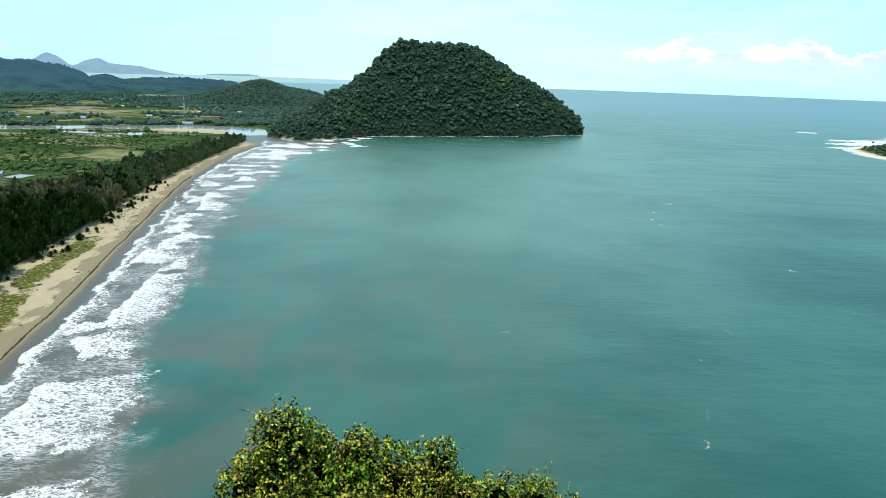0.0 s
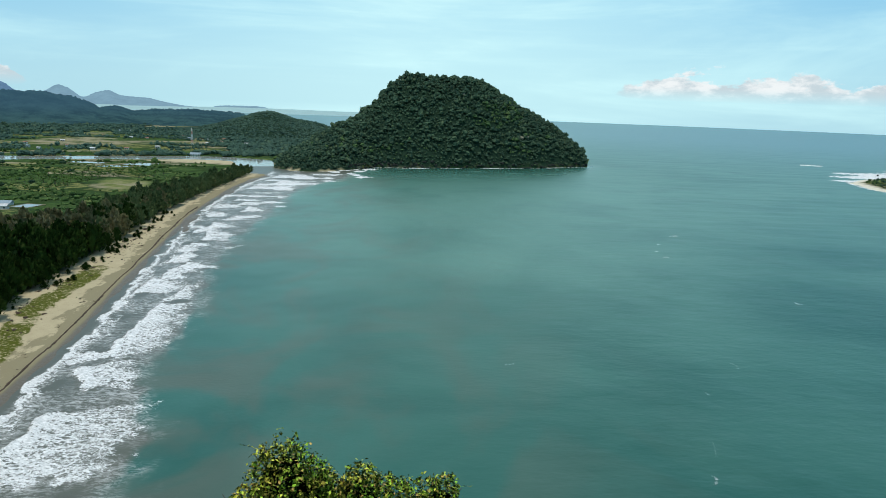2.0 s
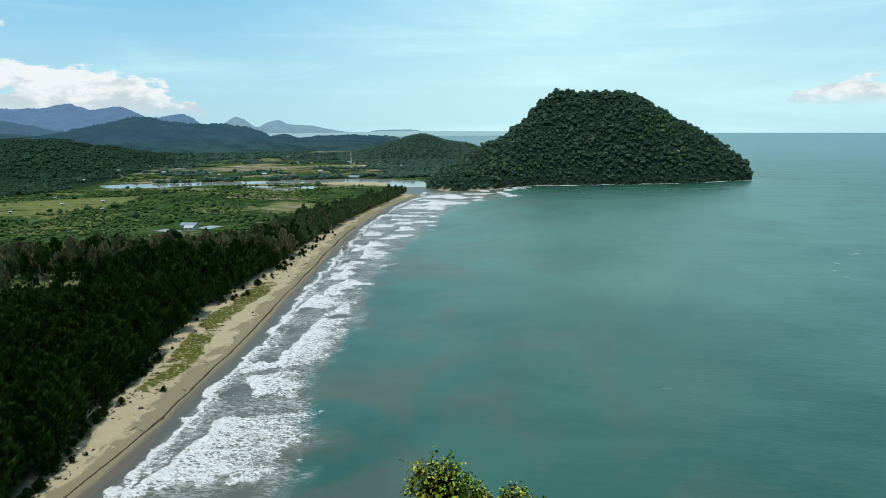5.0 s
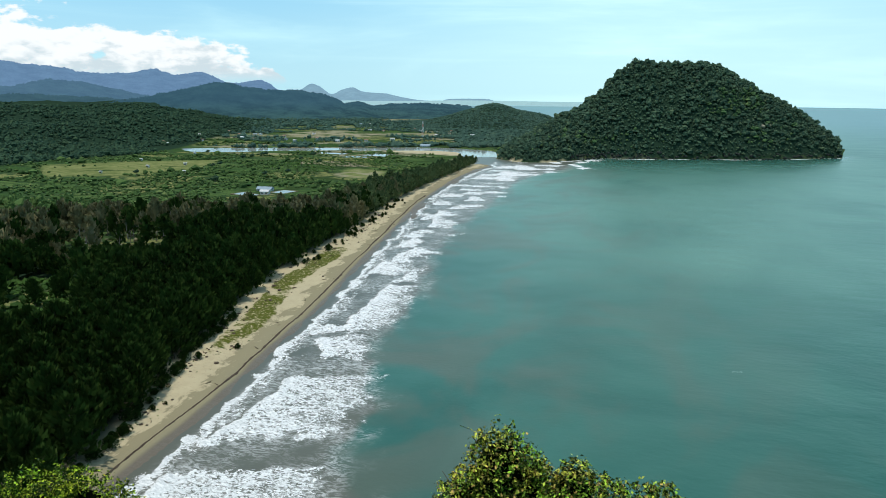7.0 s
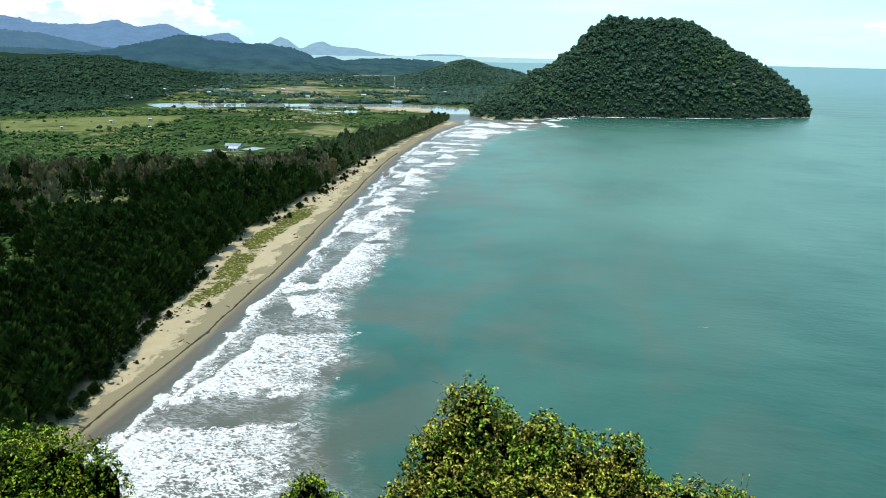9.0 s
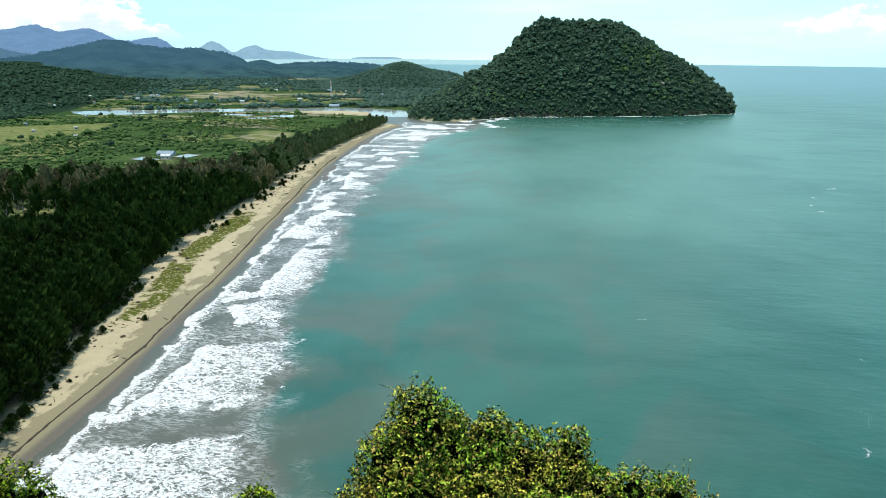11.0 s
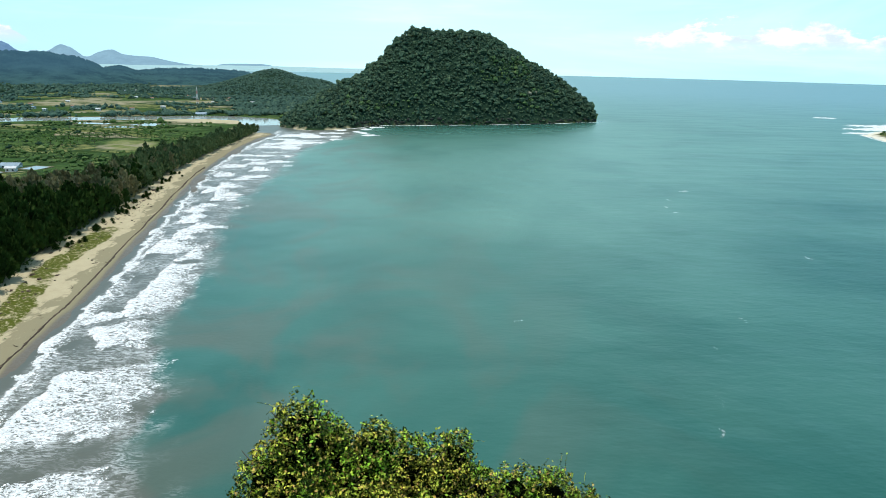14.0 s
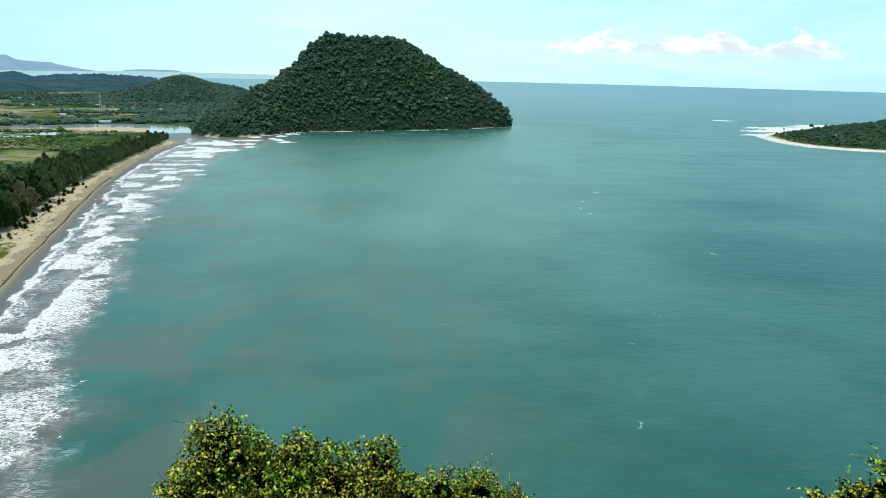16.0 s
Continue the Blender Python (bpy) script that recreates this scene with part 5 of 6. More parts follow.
tagged(link_mesh("wrack_line", mesh_from("wrack_line", v, quads=q, mat=MAT["wrack"], smooth=False)),
       "dark line of driftwood and debris along the sand", "driftwood", kind="stuff")

# ------------------------------------------------------------------ boulders at the islet's foot
BOULDERS = []
for i in range(5):
    v, f = ico(2)
    v = v * (1 + 0.22 * fbm(v[:, :1] + i, v[:, 1:2] * 1.1 + v[:, 2:], 1.3, 3, float(i)))
    v = np.sign(v) * np.abs(v) ** 0.8 * np.array([1.3, 0.9, 0.75])
    BOULDERS.append(mesh_from("boulder", v, tris=f, mat=MAT["rock"]))
for i in range(120):
    aa = -11.3 + 19.5 * (i + g.uniform(-0.4, 0.4)) / 120
    rr = float(curve(np.array([aa]), ISLET_FRONT)[0]) + g.uniform(-1.5, 5)
    s = g.uniform(0.9, 2.3)
    px, py = -rr * math.sin(radians(aa)), rr * math.cos(radians(aa))
    ob = link_mesh("boulder", BOULDERS[i % 5])
    ob.matrix_world = Matrix.LocRotScale((px, py, max(0.1, float(land_height(np.array([px]), np.array([py]))[0])) + 0.15 * s), Euler((g.normal(0, 0.2), 0, g.uniform(0, 6))), Vector((s, s, s * g.uniform(0.7, 1.3))))
    tagged(ob, "dark wet boulder at the foot of the islet", "boulder", "boulders at the islet's foot")
for px, py, s in ((797, 1200, 5.0), (700, 1128, 2.2), (618, 1012, 2.5)):
    ob = link_mesh("boulder", BOULDERS[1])
    ob.matrix_world = Matrix.LocRotScale((px, py, 0.6), Euler((0.1, 0, 1.0)), Vector((s * 0.8, s * 0.8, s * 1.1)))
    tagged(ob, "dark rock standing in the foam off the headland", "boulder", "rocks off the headland")


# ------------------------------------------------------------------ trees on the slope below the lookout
# near-black colour that stands in for the shade inside the crowns
MAT["crown_shade"] = plain("painted_crown_shade", (0.004, 0.006, 0.002), 1.0, 0.5, 6.0, 1.0, 0.1, spec=0.0)


def leafy(name, lobes, count, leaf, mat, seed, parent=None):
    """A crown of single folded leaves over rounded lobes (x, y, z, rx, ry, rz)."""
    g = np.random.default_rng(seed)
    area = np.array([(rx * ry + rx * rz + ry * rz) for *_c, rx, ry, rz in lobes])
    # leaves sit in sprays round twig ends
    per = 15
    knots = count // per + 1
    pick = np.repeat(g.choice(len(lobes), knots, p=area / area.sum()), per)[:count]
    L = np.array(lobes)[pick]
    dk = g.standard_normal((knots, 3))
    dk[:, 2] += 0.3
    dk /= np.linalg.norm(dk, axis=1)[:, None]
    d = np.repeat(dk, per, axis=0)[:count]
    lump = 1 + 0.15 * fbm(d[:, 0] * 3 + pick * 1.7, d[:, 1] * 3 + d[:, 2] * 2.0, 1.5, 4, 1.0)
    depth = np.repeat(1 - np.abs(g.normal(0, 0.12, knots)), per)[:count]
    peak = 1 - 0.12 * np.abs(d[:, 2]) * (d[:, 2] < 0.75)
    c = L[:, :3] + d * L[:, 3:] * (lump * depth * peak)[:, None]
    # sprays stand out in tufts with hollows between them
    tuft = fbm(c[:, 0] + 0.7 * c[:, 2], c[:, 1] + c[:, 2], 0.55, 3, 2.0)
    c = c + d * (L[:, 3:].min(1) * 0.24 * np.minimum(tuft, 0.28))[:, None] + g.normal(0, leaf * 0.75, (count, 3))
    nrm = d * 0.5 + g.normal(0, 0.85, (count, 3)) + np.array([0, 0, 0.30])
    nrm /= np.linalg.norm(nrm, axis=1)[:, None]
    ax = np.cross(nrm, g.standard_normal((count, 3)))
    ax /= np.linalg.norm(ax, axis=1)[:, None]
    sd_ = np.cross(nrm, ax)
    s = (leaf * g.uniform(0.55, 1.35, count))[:, None]
    v = np.stack([c - ax * s * 0.5, c + sd_ * s * 0.36 + nrm * s * 0.10, c + ax * s * 0.62 - nrm * s * 0.06, c - sd_ * s * 0.36 + nrm * s * 0.10], 1).reshape(-1, 3)
    k = np.arange(count)[:, None] * 4
    f = np.concatenate([k + np.array([[0, 1, 2]]), k + np.array([[0, 2, 3]])])
    ob = link_mesh(name, mesh_from(name, v, tris=f, mat=mat), parent)
    ob["kind"] = "stuff"
    return ob


def place(az_, el_, dist):
    """A point at that azimuth, elevation and level distance from the lookout."""
    return (-dist * math.sin(radians(az_)), dist * math.cos(radians(az_)), EYE + dist * math.tan(radians(el_)))


def shrubby_tree(label, tops, count, leaf, mat, seed, core=True):
    """tops: (azimuth, elevation of the top, distance, half width, half height)."""
    lobes = []
    for a_, e_, d_, rw, rh in tops:
        px, py, pz = place(a_, e_, d_)
        lobes.append((px, py, pz - rh, rw, rw * 0.9, rh))
    cx = sum(l[0] for l in lobes) / len(lobes)
    cy = sum(l[1] for l in lobes) / len(lobes)
    gz_ = float(land_height(np.array([cx]), np.array([cy]))[0])
    root = tagged(new("shrubby_tree"), label, "tree")
    root.location = (cx, cy, gz_)
    shift = [(l[0] - cx, l[1] - cy, l[2] - gz_, *l[3:]) for l in lobes]
    bm = bmesh.new()
    for lx, ly, lz, rx, ry, rz in shift:
        rod(bm, (0, 0, -0.4), (lx * 0.35, ly * 0.35, lz * 0.45), 0.16, 0.10, 8)
        rod(bm, (lx * 0.35, ly * 0.35, lz * 0.45), (lx, ly, lz + rz * 0.5), 0.10, 0.03, 7)
        for k in range(6):
            an = k * 1.05 + lx
            rod(bm, (lx, ly, lz), (lx + rx * 0.8 * math.cos(an), ly + ry * 0.8 * math.sin(an), lz + rz * (0.3 + 0.1 * k)), 0.03, 0.008, 4)
    part("trunk", bm, MAT["bark"], root)
    # added dark lumps paint the shaded gaps behind the leaves
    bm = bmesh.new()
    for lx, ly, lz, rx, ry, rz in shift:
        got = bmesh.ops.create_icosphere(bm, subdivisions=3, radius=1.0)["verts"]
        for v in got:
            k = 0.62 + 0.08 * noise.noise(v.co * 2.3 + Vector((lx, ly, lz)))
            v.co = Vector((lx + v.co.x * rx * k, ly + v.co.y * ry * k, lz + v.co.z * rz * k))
    part("inner_canopy", bm, MAT["crown_shade"], root)["kind"] = "stuff"
    leafy("crown", shift, count, leaf, MAT[mat], seed, root)
    # loose runners over the outline
    g = np.random.default_rng(seed + 5)
    bm = bmesh.new()
    for _ in range(16):
        l = shift[int(g.integers(0, len(shift)))]
        an = g.uniform(0, 6.28)
        p = Vector((l[0] + l[3] * 0.6 * math.cos(an), l[1] + l[4] * 0.6 * math.sin(an), l[2] + l[5] * 0.8))
        way_ = Vector((math.cos(an), math.sin(an), g.uniform(0.4, 1.2))).normalized()
        for s in range(5):
            q = p + way_ * g.uniform(0.07, 0.13)
            rod(bm, p, q, 0.005, 0.004, 3)
            a2 = g.uniform(0, 6.28)
            tipv = q + Vector((math.cos(a2), math.sin(a2), 0.3)) * 0.06
            f1 = [bm.verts.new(q), bm.verts.new(q + Vector((0.02, -0.015, 0.03))), bm.verts.new(tipv), bm.verts.new(q + Vector((-0.02, 0.02, 0.0)))]
            bm.faces.new(f1)
            p = q
            way_ = (way_ + Vector((0, 0, -0.16)) + Vector(g.normal(0, 0.15, 3))).normalized()
    part("runner", bm, MAT[mat], root)["kind"] = "stuff"
    return root


shrubby_tree("tree overgrown with yellow green climbers below the lookout", [
    (13.2, -27.2, 15.0, 0.85, 1.1), (15.6, -30.4, 14.8, 1.0, 1.3), (18.6, -35.0, 14.6, 1.0, 1.2), (10.8, -29.0, 15.2, 0.8, 1.2), (6.4, -29.3, 15.2, 0.62, 0.9),
    (8.6, -30.8, 15.0, 1.2, 1.6), (3.4, -30.6, 15.2, 1.1, 1.4), (-0.9, -30.0, 15.4, 0.62, 1.1), (0.5, -32.0, 15.0, 1.2, 1.7), (-3.0, -32.8, 15.2, 0.8, 1.2),
    (13.0, -32.9, 14.0, 1.6, 2.0), (6.0, -34.4, 13.8, 1.9, 2.2), (-0.5, -35.4, 13.8, 1.6, 2.0)], 92000, 0.076, "climber", 301)
shrubby_tree("low leafy tree beside the overgrown one on the slope", [
    (-6.6, -32.6, 15.6, 0.9, 1.2), (-10.0, -32.4, 15.8, 0.85, 1.2), (-13.2, -33.6, 15.8, 0.9, 1.2), (-8.4, -35.0, 14.8, 1.3, 1.5)], 23000, 0.070, "climber", 311)
shrubby_tree("bright green tree crown on the slope above the beach", [
    (51.5, -26.7, 19.0, 1.6, 1.8), (48.6, -27.4, 18.5, 1.1, 1.5), (46.0, -29.2, 18.0, 0.9, 1.4), (50.0, -31.0, 17.5, 1.9, 2.2), (46.0, -33.6, 17.0, 1.2, 1.5), (55.0, -27.5, 19.0, 1.8, 2.0)], 46000, 0.072, "bright_leaf", 321)
shrubby_tree("small bright green treetop on the slope", [
    (28.4, -34.0, 15.5, 0.55, 0.9), (30.6, -35.4, 15.3, 0.6, 0.9), (26.4, -35.6, 15.3, 0.5, 0.8), (36.0, -36.2, 15.3, 0.6, 0.7)], 9000, 0.075, "bright_leaf", 331)
shrubby_tree("leafy treetop at the edge of the slope", [
    (-42.6, -25.6, 15.0, 0.55, 1.3), (-40.4, -27.8, 15.0, 0.40, 0.8), (-38.2, -29.0, 15.0, 0.35, 0.8), (-45.0, -26.5, 15.0, 1.0, 1.5), (-42.0, -30.5, 14.6, 1.0, 1.4)], 11000, 0.08, "climber", 341)


# ------------------------------------------------------------------ buildings, mast, ponds
def house(px, py, w_, d_, h_, turn, roof, label):
    z = float(land_height(np.array([px]), np.array([py]))[0])
    root = tagged(new("house"), label, "house", "village houses")
    root.matrix_world = pose(px, py, z, 0, 0, turn)
    bm = bmesh.new()
    box(bm, 0, 0, h_ / 2 - 0.2, w_, d_, h_ + 0.4)
    wall = part("wall", bm, MAT["wall"], root)
    bm = bmesh.new()
    e, up = 0.6, d_ * 0.28
    pts = [(-w_ / 2 - e, -d_ / 2 - e, h_), (w_ / 2 + e, -d_ / 2 - e, h_), (w_ / 2 + e, d_ / 2 + e, h_), (-w_ / 2 - e, d_ / 2 + e, h_), (-w_ / 2 - e, 0, h_ + up), (w_ / 2 + e, 0, h_ + up)]
    vs = [bm.verts.new((p[0], p[1], p[2] + 0.02)) for p in pts]
    for f in ((0, 1, 5, 4), (2, 3, 4, 5), (0, 4, 3), (1, 2, 5), (3, 2, 1, 0)):
        bm.faces.new([vs[k] for k in f])
    part("roof", bm, MAT[roof], root)
    for k in range(max(2, int(w_ / 3.5))):
        bm = bmesh.new()
        box(bm, -w_ / 2 + (k + 0.5) * w_ / max(2, int(w_ / 3.5)), -d_ / 2 - 0.01, h_ * 0.5, 1.1, 0.08, 1.3)
        part("window" if k != 1 else "door", bm, MAT["opening"], wall)
    return root


g = np.random.default_rng(77)
house(-338, 522, 13, 7, 1.8, 8, "tin_blue", "long white shed with a pale blue tin roof among ponds")
house(-326, 503, 7, 5, 2.6, 12, "tin_grey", "small white shed with a grey tin roof by the ponds")
house(-384, 1062, 15, 9, 1.9, 5, "tin_blue", "pale warehouse beside the river")
spots = [(-780, 1010), (-745, 1085), (-700, 1060), (-660, 1090), (-620, 1060), (-600, 1120), (-560, 1090), (-690, 1150), (-760, 1160), (-830, 1080), (-520, 1120), (-480, 1150), (-640, 815), (-560, 640), (-540, 672), (-500, 620), (-575, 575), (-470, 560), (-620, 700), (-450, 1290), (-430, 1350), (-380, 1310), (-880, 1240), (-820, 1190), (-790, 935), (-806, 952), (-484, 1402), (-460, 1416), (-766, 1634), (-750, 1644), (-700, 1410), (-640, 1400), (-560, 1470), (-520, 1430), (-735, 1385), (-600, 1390), (-690, 1235), (-800, 1160), (-770, 1180)]
for i, (px, py) in enumerate(spots):
    house(px + g.uniform(-8, 8), py + g.uniform(-8, 8), g.uniform(6, 9) * (0.38 if 12 <= i < 19 else 0.8), g.uniform(4.5, 6) * (0.38 if 12 <= i < 19 else 0.8), g.uniform(2.6, 3.2) * (1.0 if i < 12 else 0.75), g.uniform(-30, 30), "tin_grey" if 12 <= i < 19 else ("tin_rust", "tin_grey", "tin_rust", "tin_blue", "tin_grey")[i % 5],
          "small whitewashed house with a tin roof among village trees" if not 12 <= i < 19 else "lone white field hut with a tin roof")

mast = tagged(new("radio_mast"), "red and white lattice radio mast behind the river", "mast")
mast.location = (-453, 1238, float(land_height(np.array([-453.0]), np.array([1238.0]))[0]))
H_M = 30.0
for k in range(6):
    z0, z1 = H_M * k / 6, H_M * (k + 1) / 6
    w0, w1 = 1.7 - 1.1 * k / 6, 1.7 - 1.1 * (k + 1) / 6
    bm = bmesh.new()
    cs = [(-1, -1), (1, -1), (1, 1), (-1, 1)]
    for i in range(4):
        (ax_, ay_), (bx_, by_) = cs[i], cs[(i + 1) % 4]
        rod(bm, (ax_ * w0, ay_ * w0, z0), (ax_ * w1, ay_ * w1, z1), 0.16, 0.16, 4)
        rod(bm, (ax_ * w0, ay_ * w0, z0), (bx_ * w1, by_ * w1, z1), 0.09, 0.09, 3)
        rod(bm, (ax_ * w1, ay_ * w1, z1), (bx_ * w1, by_ * w1, z1), 0.09, 0.09, 3)
    part("lattice_section", bm, MAT["mast_red" if k in (1, 4) else "mast_white"], mast)
bm = bmesh.new()
rod(bm, (0, 0, H_M), (0, 0, H_M + 3), 0.12, 0.05, 6)
part("spike", bm, MAT["mast_white"], mast)


def pond(name, pts, label):
    """Shallow pond with a low bank round it."""
    cx, cy = sum(p[0] for p in pts) / len(pts), sum(p[1] for p in pts) / len(pts)
    z = float(land_height(np.array([float(cx)]), np.array([float(cy)]))[0]) + 0.30
    root = tagged(new(name), label, "pond")
    root.location = (cx, cy, z)
    bm = bmesh.new()
    bm.faces.new([bm.verts.new((p[0] - cx, p[1] - cy, 0)) for p in pts])
    bmesh.ops.recalc_face_normals(bm, faces=bm.faces)
    for f in bm.faces:
        if f.normal.z < 0:
            f.normal_flip()
    part("water", bm, MAT["river"], root)
    for i in range(len(pts)):
        a_, b_ = pts[i], pts[(i + 1) % len(pts)]
        L = math.hypot(b_[0] - a_[0], b_[1] - a_[1])
        bm = bmesh.new()
        box(bm, 0, 0, -0.65, L + 1.2, 1.4, 1.7, 0.3)
        ob = part("bank", bm, MAT["mud"], root)
        ob.matrix_local = pose((a_[0] + b_[0]) / 2 - cx, (a_[1] + b_[1]) / 2 - cy, 0.0, 0, 0, math.degrees(math.atan2(b_[1] - a_[1], b_[0] - a_[0])))
    return root


MAT["mud"] = plain("pond_bank_earth", (0.12, 0.11, 0.06), 0.95, 0.4, 0.2, 0.4, 0.2)
pond("fish_pond", [(-352, 492), (-330, 488), (-326, 497), (-350, 506)], "shallow fish pond reflecting the sky beside the sheds")
pond("fish_pond", [(-328, 512), (-312, 510), (-309, 528), (-324, 530)], "shallow fish pond reflecting the sky beside the sheds")
pond("fish_pond", [(-424, 832), (-390, 826), (-384, 850), (-418, 858)], "pale shallow fish pond between earth banks")
pond("fish_pond", [(-412, 872), (-372, 866), (-368, 900), (-402, 908)], "pale shallow fish pond between earth banks")
pond("fish_pond", [(-490, 880), (-440, 876), (-436, 896), (-486, 902)], "pale shallow fish pond between earth banks")


# ------------------------------------------------------------------ coconut palms in rows on the plain
def palm_parts(seed):
    g = np.random.default_rng(seed)
    bm = bmesh.new()
    p = Vector((0, 0, -0.3))
    for k in range(4):
        q = p + Vector((0.12 * k * g.normal(0.4, 0.2), 0.1 * g.normal(), 0.85))
        rod(bm, p, q, 0.17 - 0.02 * k, 0.15 - 0.02 * k, 6)
        p = q
    trunk = bpy.data.meshes.new("trunk")
    bm.to_mesh(trunk)
    bm.free()
    trunk.materials.append(MAT["bark"])
    V, F = [], []
    for k in range(15):
        a = k * 2.4 + g.uniform(-0.2, 0.2)
        up = g.uniform(-0.1, 0.9)
        spine = [p + Vector((math.cos(a) * r, math.sin(a) * r, up * r - 0.16 * r * r)) for r in (0.1, 0.9, 1.8, 2.7)]
        for (s0, s1), wd in zip(zip(spine, spine[1:]), (0.6, 0.72, 0.4)):
            side = Vector((-math.sin(a), math.cos(a), 0)) * wd
            n = len(V)
            V += [tuple(s0), tuple(s1), tuple((s0 + s1) / 2 + side - Vector((0, 0, 0.25))), tuple((s0 + s1) / 2 - side - Vector((0, 0, 0.25)))]
            F += [(n, n + 1, n + 2), (n + 1, n, n + 3)]
    crown = mesh_from("crown", V, tris=F, mat=MAT["bright_scrub"])
    return trunk, crown


PALMS = [palm_parts(400 + i) for i in range(4)]
for i in range(9):
    for j in range(14):
        px = -420 + i * 11 + j * 1.2 + g.uniform(-1.2, 1.2)
        py = 655 + j * 10.5 - i * 2.0 + g.uniform(-1.2, 1.2)
        if px > float(curve(np.array([py]), WOOD_BACK)[0]) - 8 or g.random() < 0.1 or (px > -350 and py < 715):
            continue
        trunk, crown = PALMS[(i + 3 * j) % 4]
        palm = link_mesh("coconut_palm", trunk)
        s = g.uniform(1.05, 1.45)
        palm.matrix_world = Matrix.LocRotScale((px, py, float(land_height(np.array([px]), np.array([py]))[0])), Euler((0, 0, g.uniform(0, 6))), Vector((s, s, s)))
        link_mesh("crown", crown, palm)
        tagged(palm, "young coconut palm in a plantation row on the plain", "palm", "coconut palms on the plain")

# lone broadleaf trees in the fields
for i in range(16):
    px, py = g.uniform(-640, -380), g.uniform(540, 860)
    if px > float(curve(np.array([py]), WOOD_BACK)[0]) - 15:
        continue
    z = float(land_height(np.array([px]), np.array([py]))[0])
    s = g.uniform(2.2, 4.2)
    bm = bmesh.new()
    rod(bm, (0, 0, -0.3), (0.2, 0, s * 0.9), 0.25, 0.15, 7)
    for k in range(4):
        rod(bm, (0.2, 0, s * 0.7), (math.cos(k * 1.6) * s * 0.5, math.sin(k * 1.6) * s * 0.5, s * 1.3), 0.10, 0.04, 5)
    tree = part("field_tree", bm, MAT["bark"])
    tree.location = (px, py, z)
    v = np.concatenate([CROWNS[k % 3][0] * s * 0.62 + np.array([math.cos(k * 2.1) * s * 0.42, math.sin(k * 2.1) * s * 0.42, s * (1.25 + 0.2 * (k % 2))]) for k in range(4)])
    f = np.concatenate([CROWNS[k % 3][1] + sum(len(CROWNS[m % 3][0]) for m in range(k)) for k in range(4)])
    link_mesh("crown", mesh_from("crown", v, tris=f, mat=MAT["woods"]), tree)
    tagged(tree, "round dark broadleaf tree standing alone in the fields", "tree", "lone field trees")


# ------------------------------------------------------------------ foam streaks drifting on the bay
def foam_streak(px, py, length, turn, width):
    """Torn flecks of foam strung out along a bent line."""
    bm = bmesh.new()
    gf = random.Random(int(px * 7 + py))
    for k in range(26):
        t = gf.random() - 0.5
        cx_ = 0.14 * length * math.sin(5 * t + px) + gf.gauss(0, 0.05 * length)
        r_ = width * gf.uniform(0.25, 0.8) * (1.1 - abs(t))
        long_ = gf.uniform(1.0, 3.0)
        mid = bm.verts.new((cx_, t * length, 0.04))
        ring = [bm.verts.new((cx_ + r_ * long_ * gf.uniform(0.6, 1.2) * math.cos(q), t * length + r_ * gf.uniform(0.6, 1.2) * math.sin(q), 0.0)) for q in (0, 0.9, 1.8, 2.7, 3.6, 4.5, 5.4)]
        for m_ in range(7):
            bm.faces.new((mid, ring[m_], ring[(m_ + 1) % 7]))
    ob = part("foam_streak", bm, MAT["foam"])
    ob.matrix_world = pose(px, py, 0.16, 0, 0, turn)
    tagged(ob, "torn white flecks of foam drifting on the bay", "foam", "foam streaks", kind="stuff")


MAT["foam"] = plain("drifting_foam", (0.62, 0.66, 0.65), 0.8, 0.25, 1.2, 0.3, 0.1)
for args in ((170, 505, 9, -40, 0.9), (149, 470, 4, 20, 0.7), (141, 428, 4, 70, 0.6), (140, 445, 3, 10, 0.6), (175, 328, 5, 30, 0.5), (25, 233, 3.5, -60, 0.2), (70, 158, 4.5, -10, 0.22),
             (76, 175, 9, 5, 0.10), (108, 239, 6, 8, 0.16), (88, 213, 3, 40, 0.12)):
    foam_streak(*args)

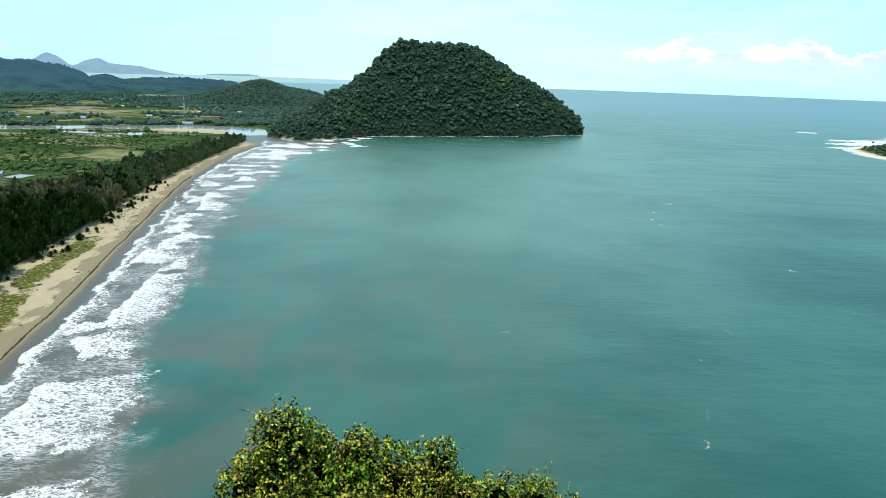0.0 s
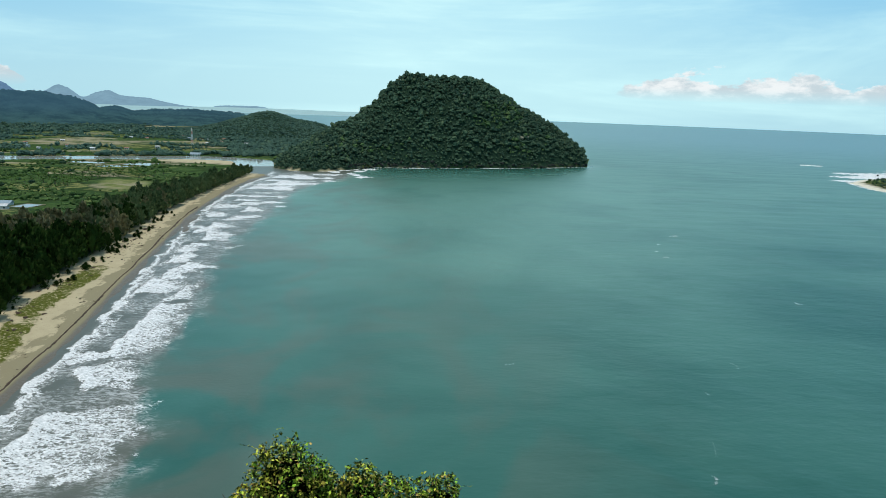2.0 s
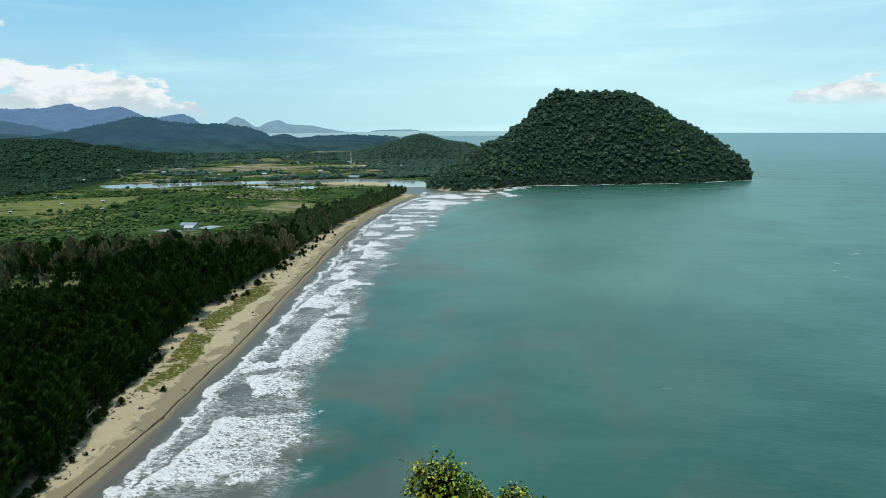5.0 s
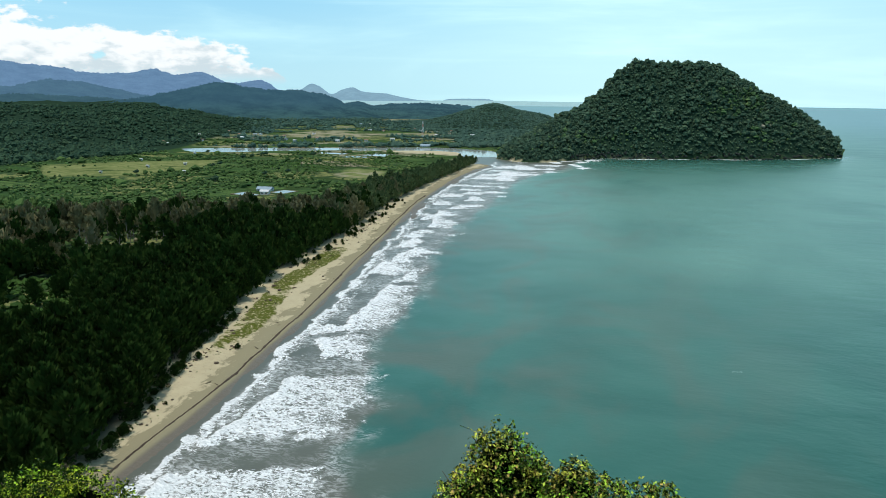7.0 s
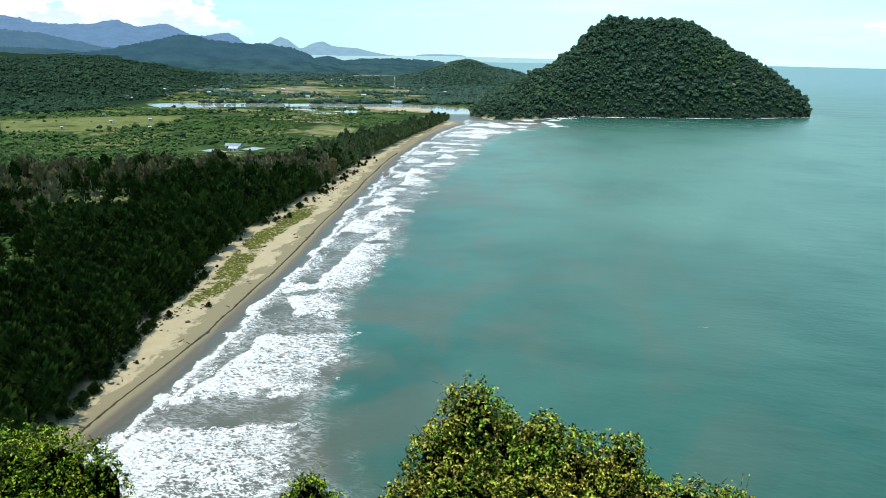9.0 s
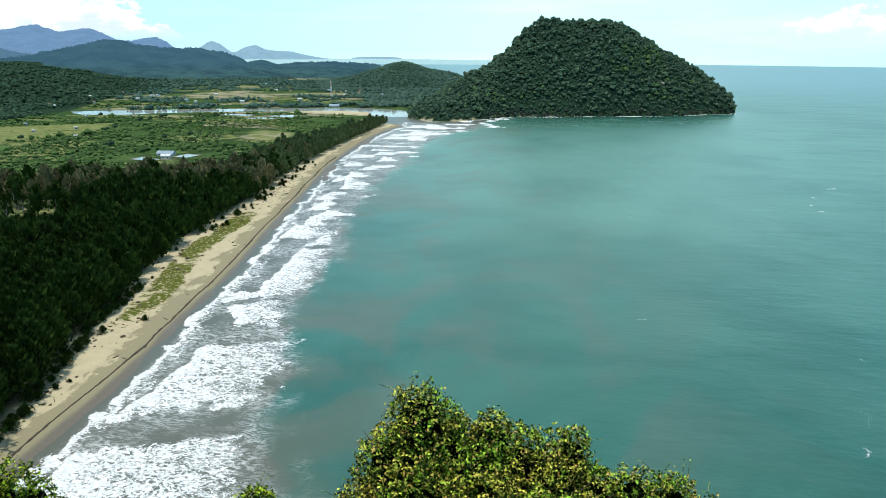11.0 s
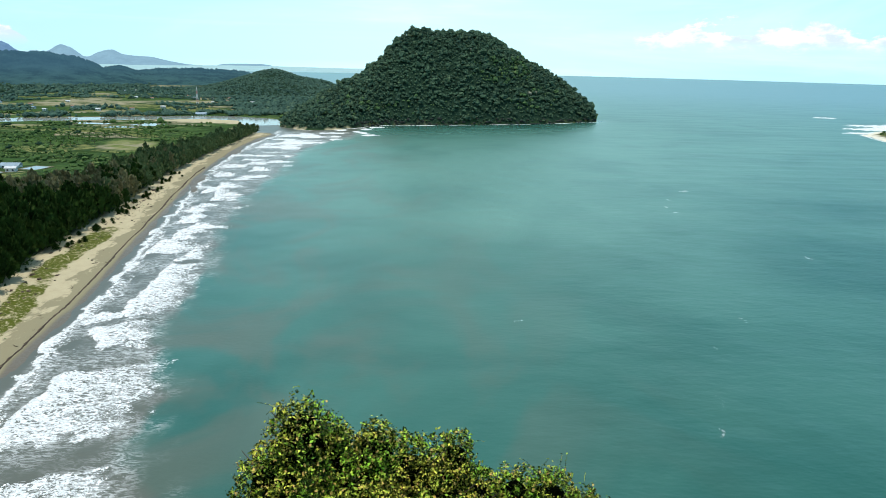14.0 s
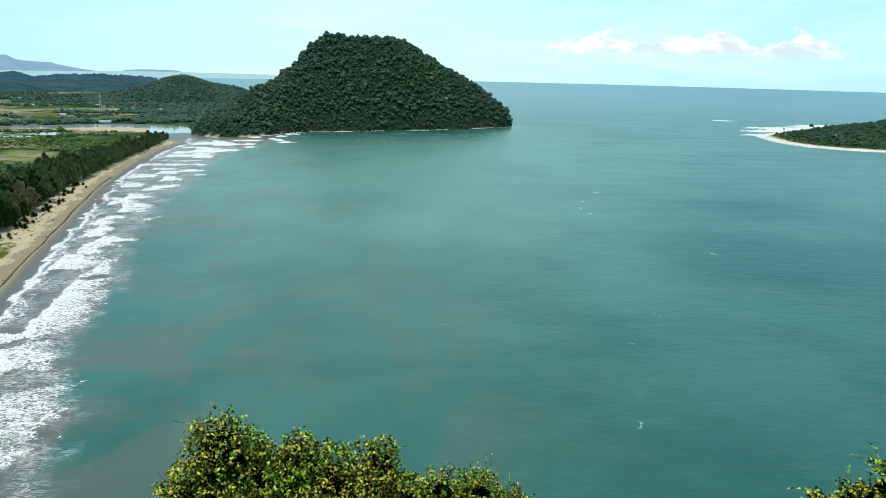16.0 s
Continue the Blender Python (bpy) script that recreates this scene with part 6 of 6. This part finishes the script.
# pale rock showing through the islet's jungle
MAT["pale_rock"] = plain("pale_cliff_rock", (0.26, 0.24, 0.17), 0.9, 0.4, 0.3, 0.8, 0.5)
OUTCROP = BOULDERS[2].copy()
OUTCROP.materials.clear()
OUTCROP.materials.append(MAT["pale_rock"])
for aa, ee, s in ((-6.0, -2.45, 5.0), (-5.5, -2.6, 3.5), (-6.5, -2.3, 3.2), (-1.2, 0.9, 2.8), (4.0, 1.3, 2.6), (-7.4, -2.9, 2.6)):
    rr = np.arange(980, 1190, 1.0)
    px, py = -rr * math.sin(radians(aa)), rr * math.cos(radians(aa))
    under = islet_height(px, py) + 3.0 > EYE + rr * math.tan(radians(ee))
    k = int(np.argmax(under))
    ob = link_mesh("rock_outcrop", OUTCROP)
    ob.matrix_world = Matrix.LocRotScale((px[k], py[k], float(islet_height(px[k:k + 1], py[k:k + 1])[0]) + s * 0.45), Euler((0.3, 0.2, aa)), Vector((s * 0.7, s * 0.7, s * 0.7)))
    tagged(ob, "pale rock outcrop among the islet's trees", "rock", "outcrops on the islet")

# driftwood and stumps washed up on the sand
LOGS = []
for i in range(4):
    bm = bmesh.new()
    rod(bm, (-0.9, 0, 0.1), (0.1, 0.05 * i, 0.14), 0.13, 0.11, 7)
    rod(bm, (0.1, 0.05 * i, 0.14), (1.0, 0.2 - 0.1 * i, 0.2), 0.11, 0.06, 7)
    rod(bm, (0.2, 0.0, 0.14), (0.6, 0.35, 0.45), 0.05, 0.02, 5)
    me = bpy.data.meshes.new("driftwood_log")
    bm.to_mesh(me)
    bm.free()
    me.materials.append(MAT["wrack"])
    LOGS.append(me)
for i in range(44):
    py = 118 + 330 * g.random()
    front, sea_x = float(curve(np.array([py]), WOOD_FRONT)[0]), float(curve(np.array([py]), COAST)[0])
    px = front + 1.5 + (sea_x - 9 - front) * g.random() ** 1.3
    s = g.uniform(0.5, 1.3)
    ob = link_mesh("driftwood_log", LOGS[i % 4])
    ob.matrix_world = Matrix.LocRotScale((px, py, float(land_height(np.array([px]), np.array([py]))[0]) - 0.02), Euler((0, 0, g.uniform(0, 6.28))), Vector((s, s, s)))
    tagged(ob, "weathered dark driftwood log lying on the sand", "driftwood", "driftwood on the beach")
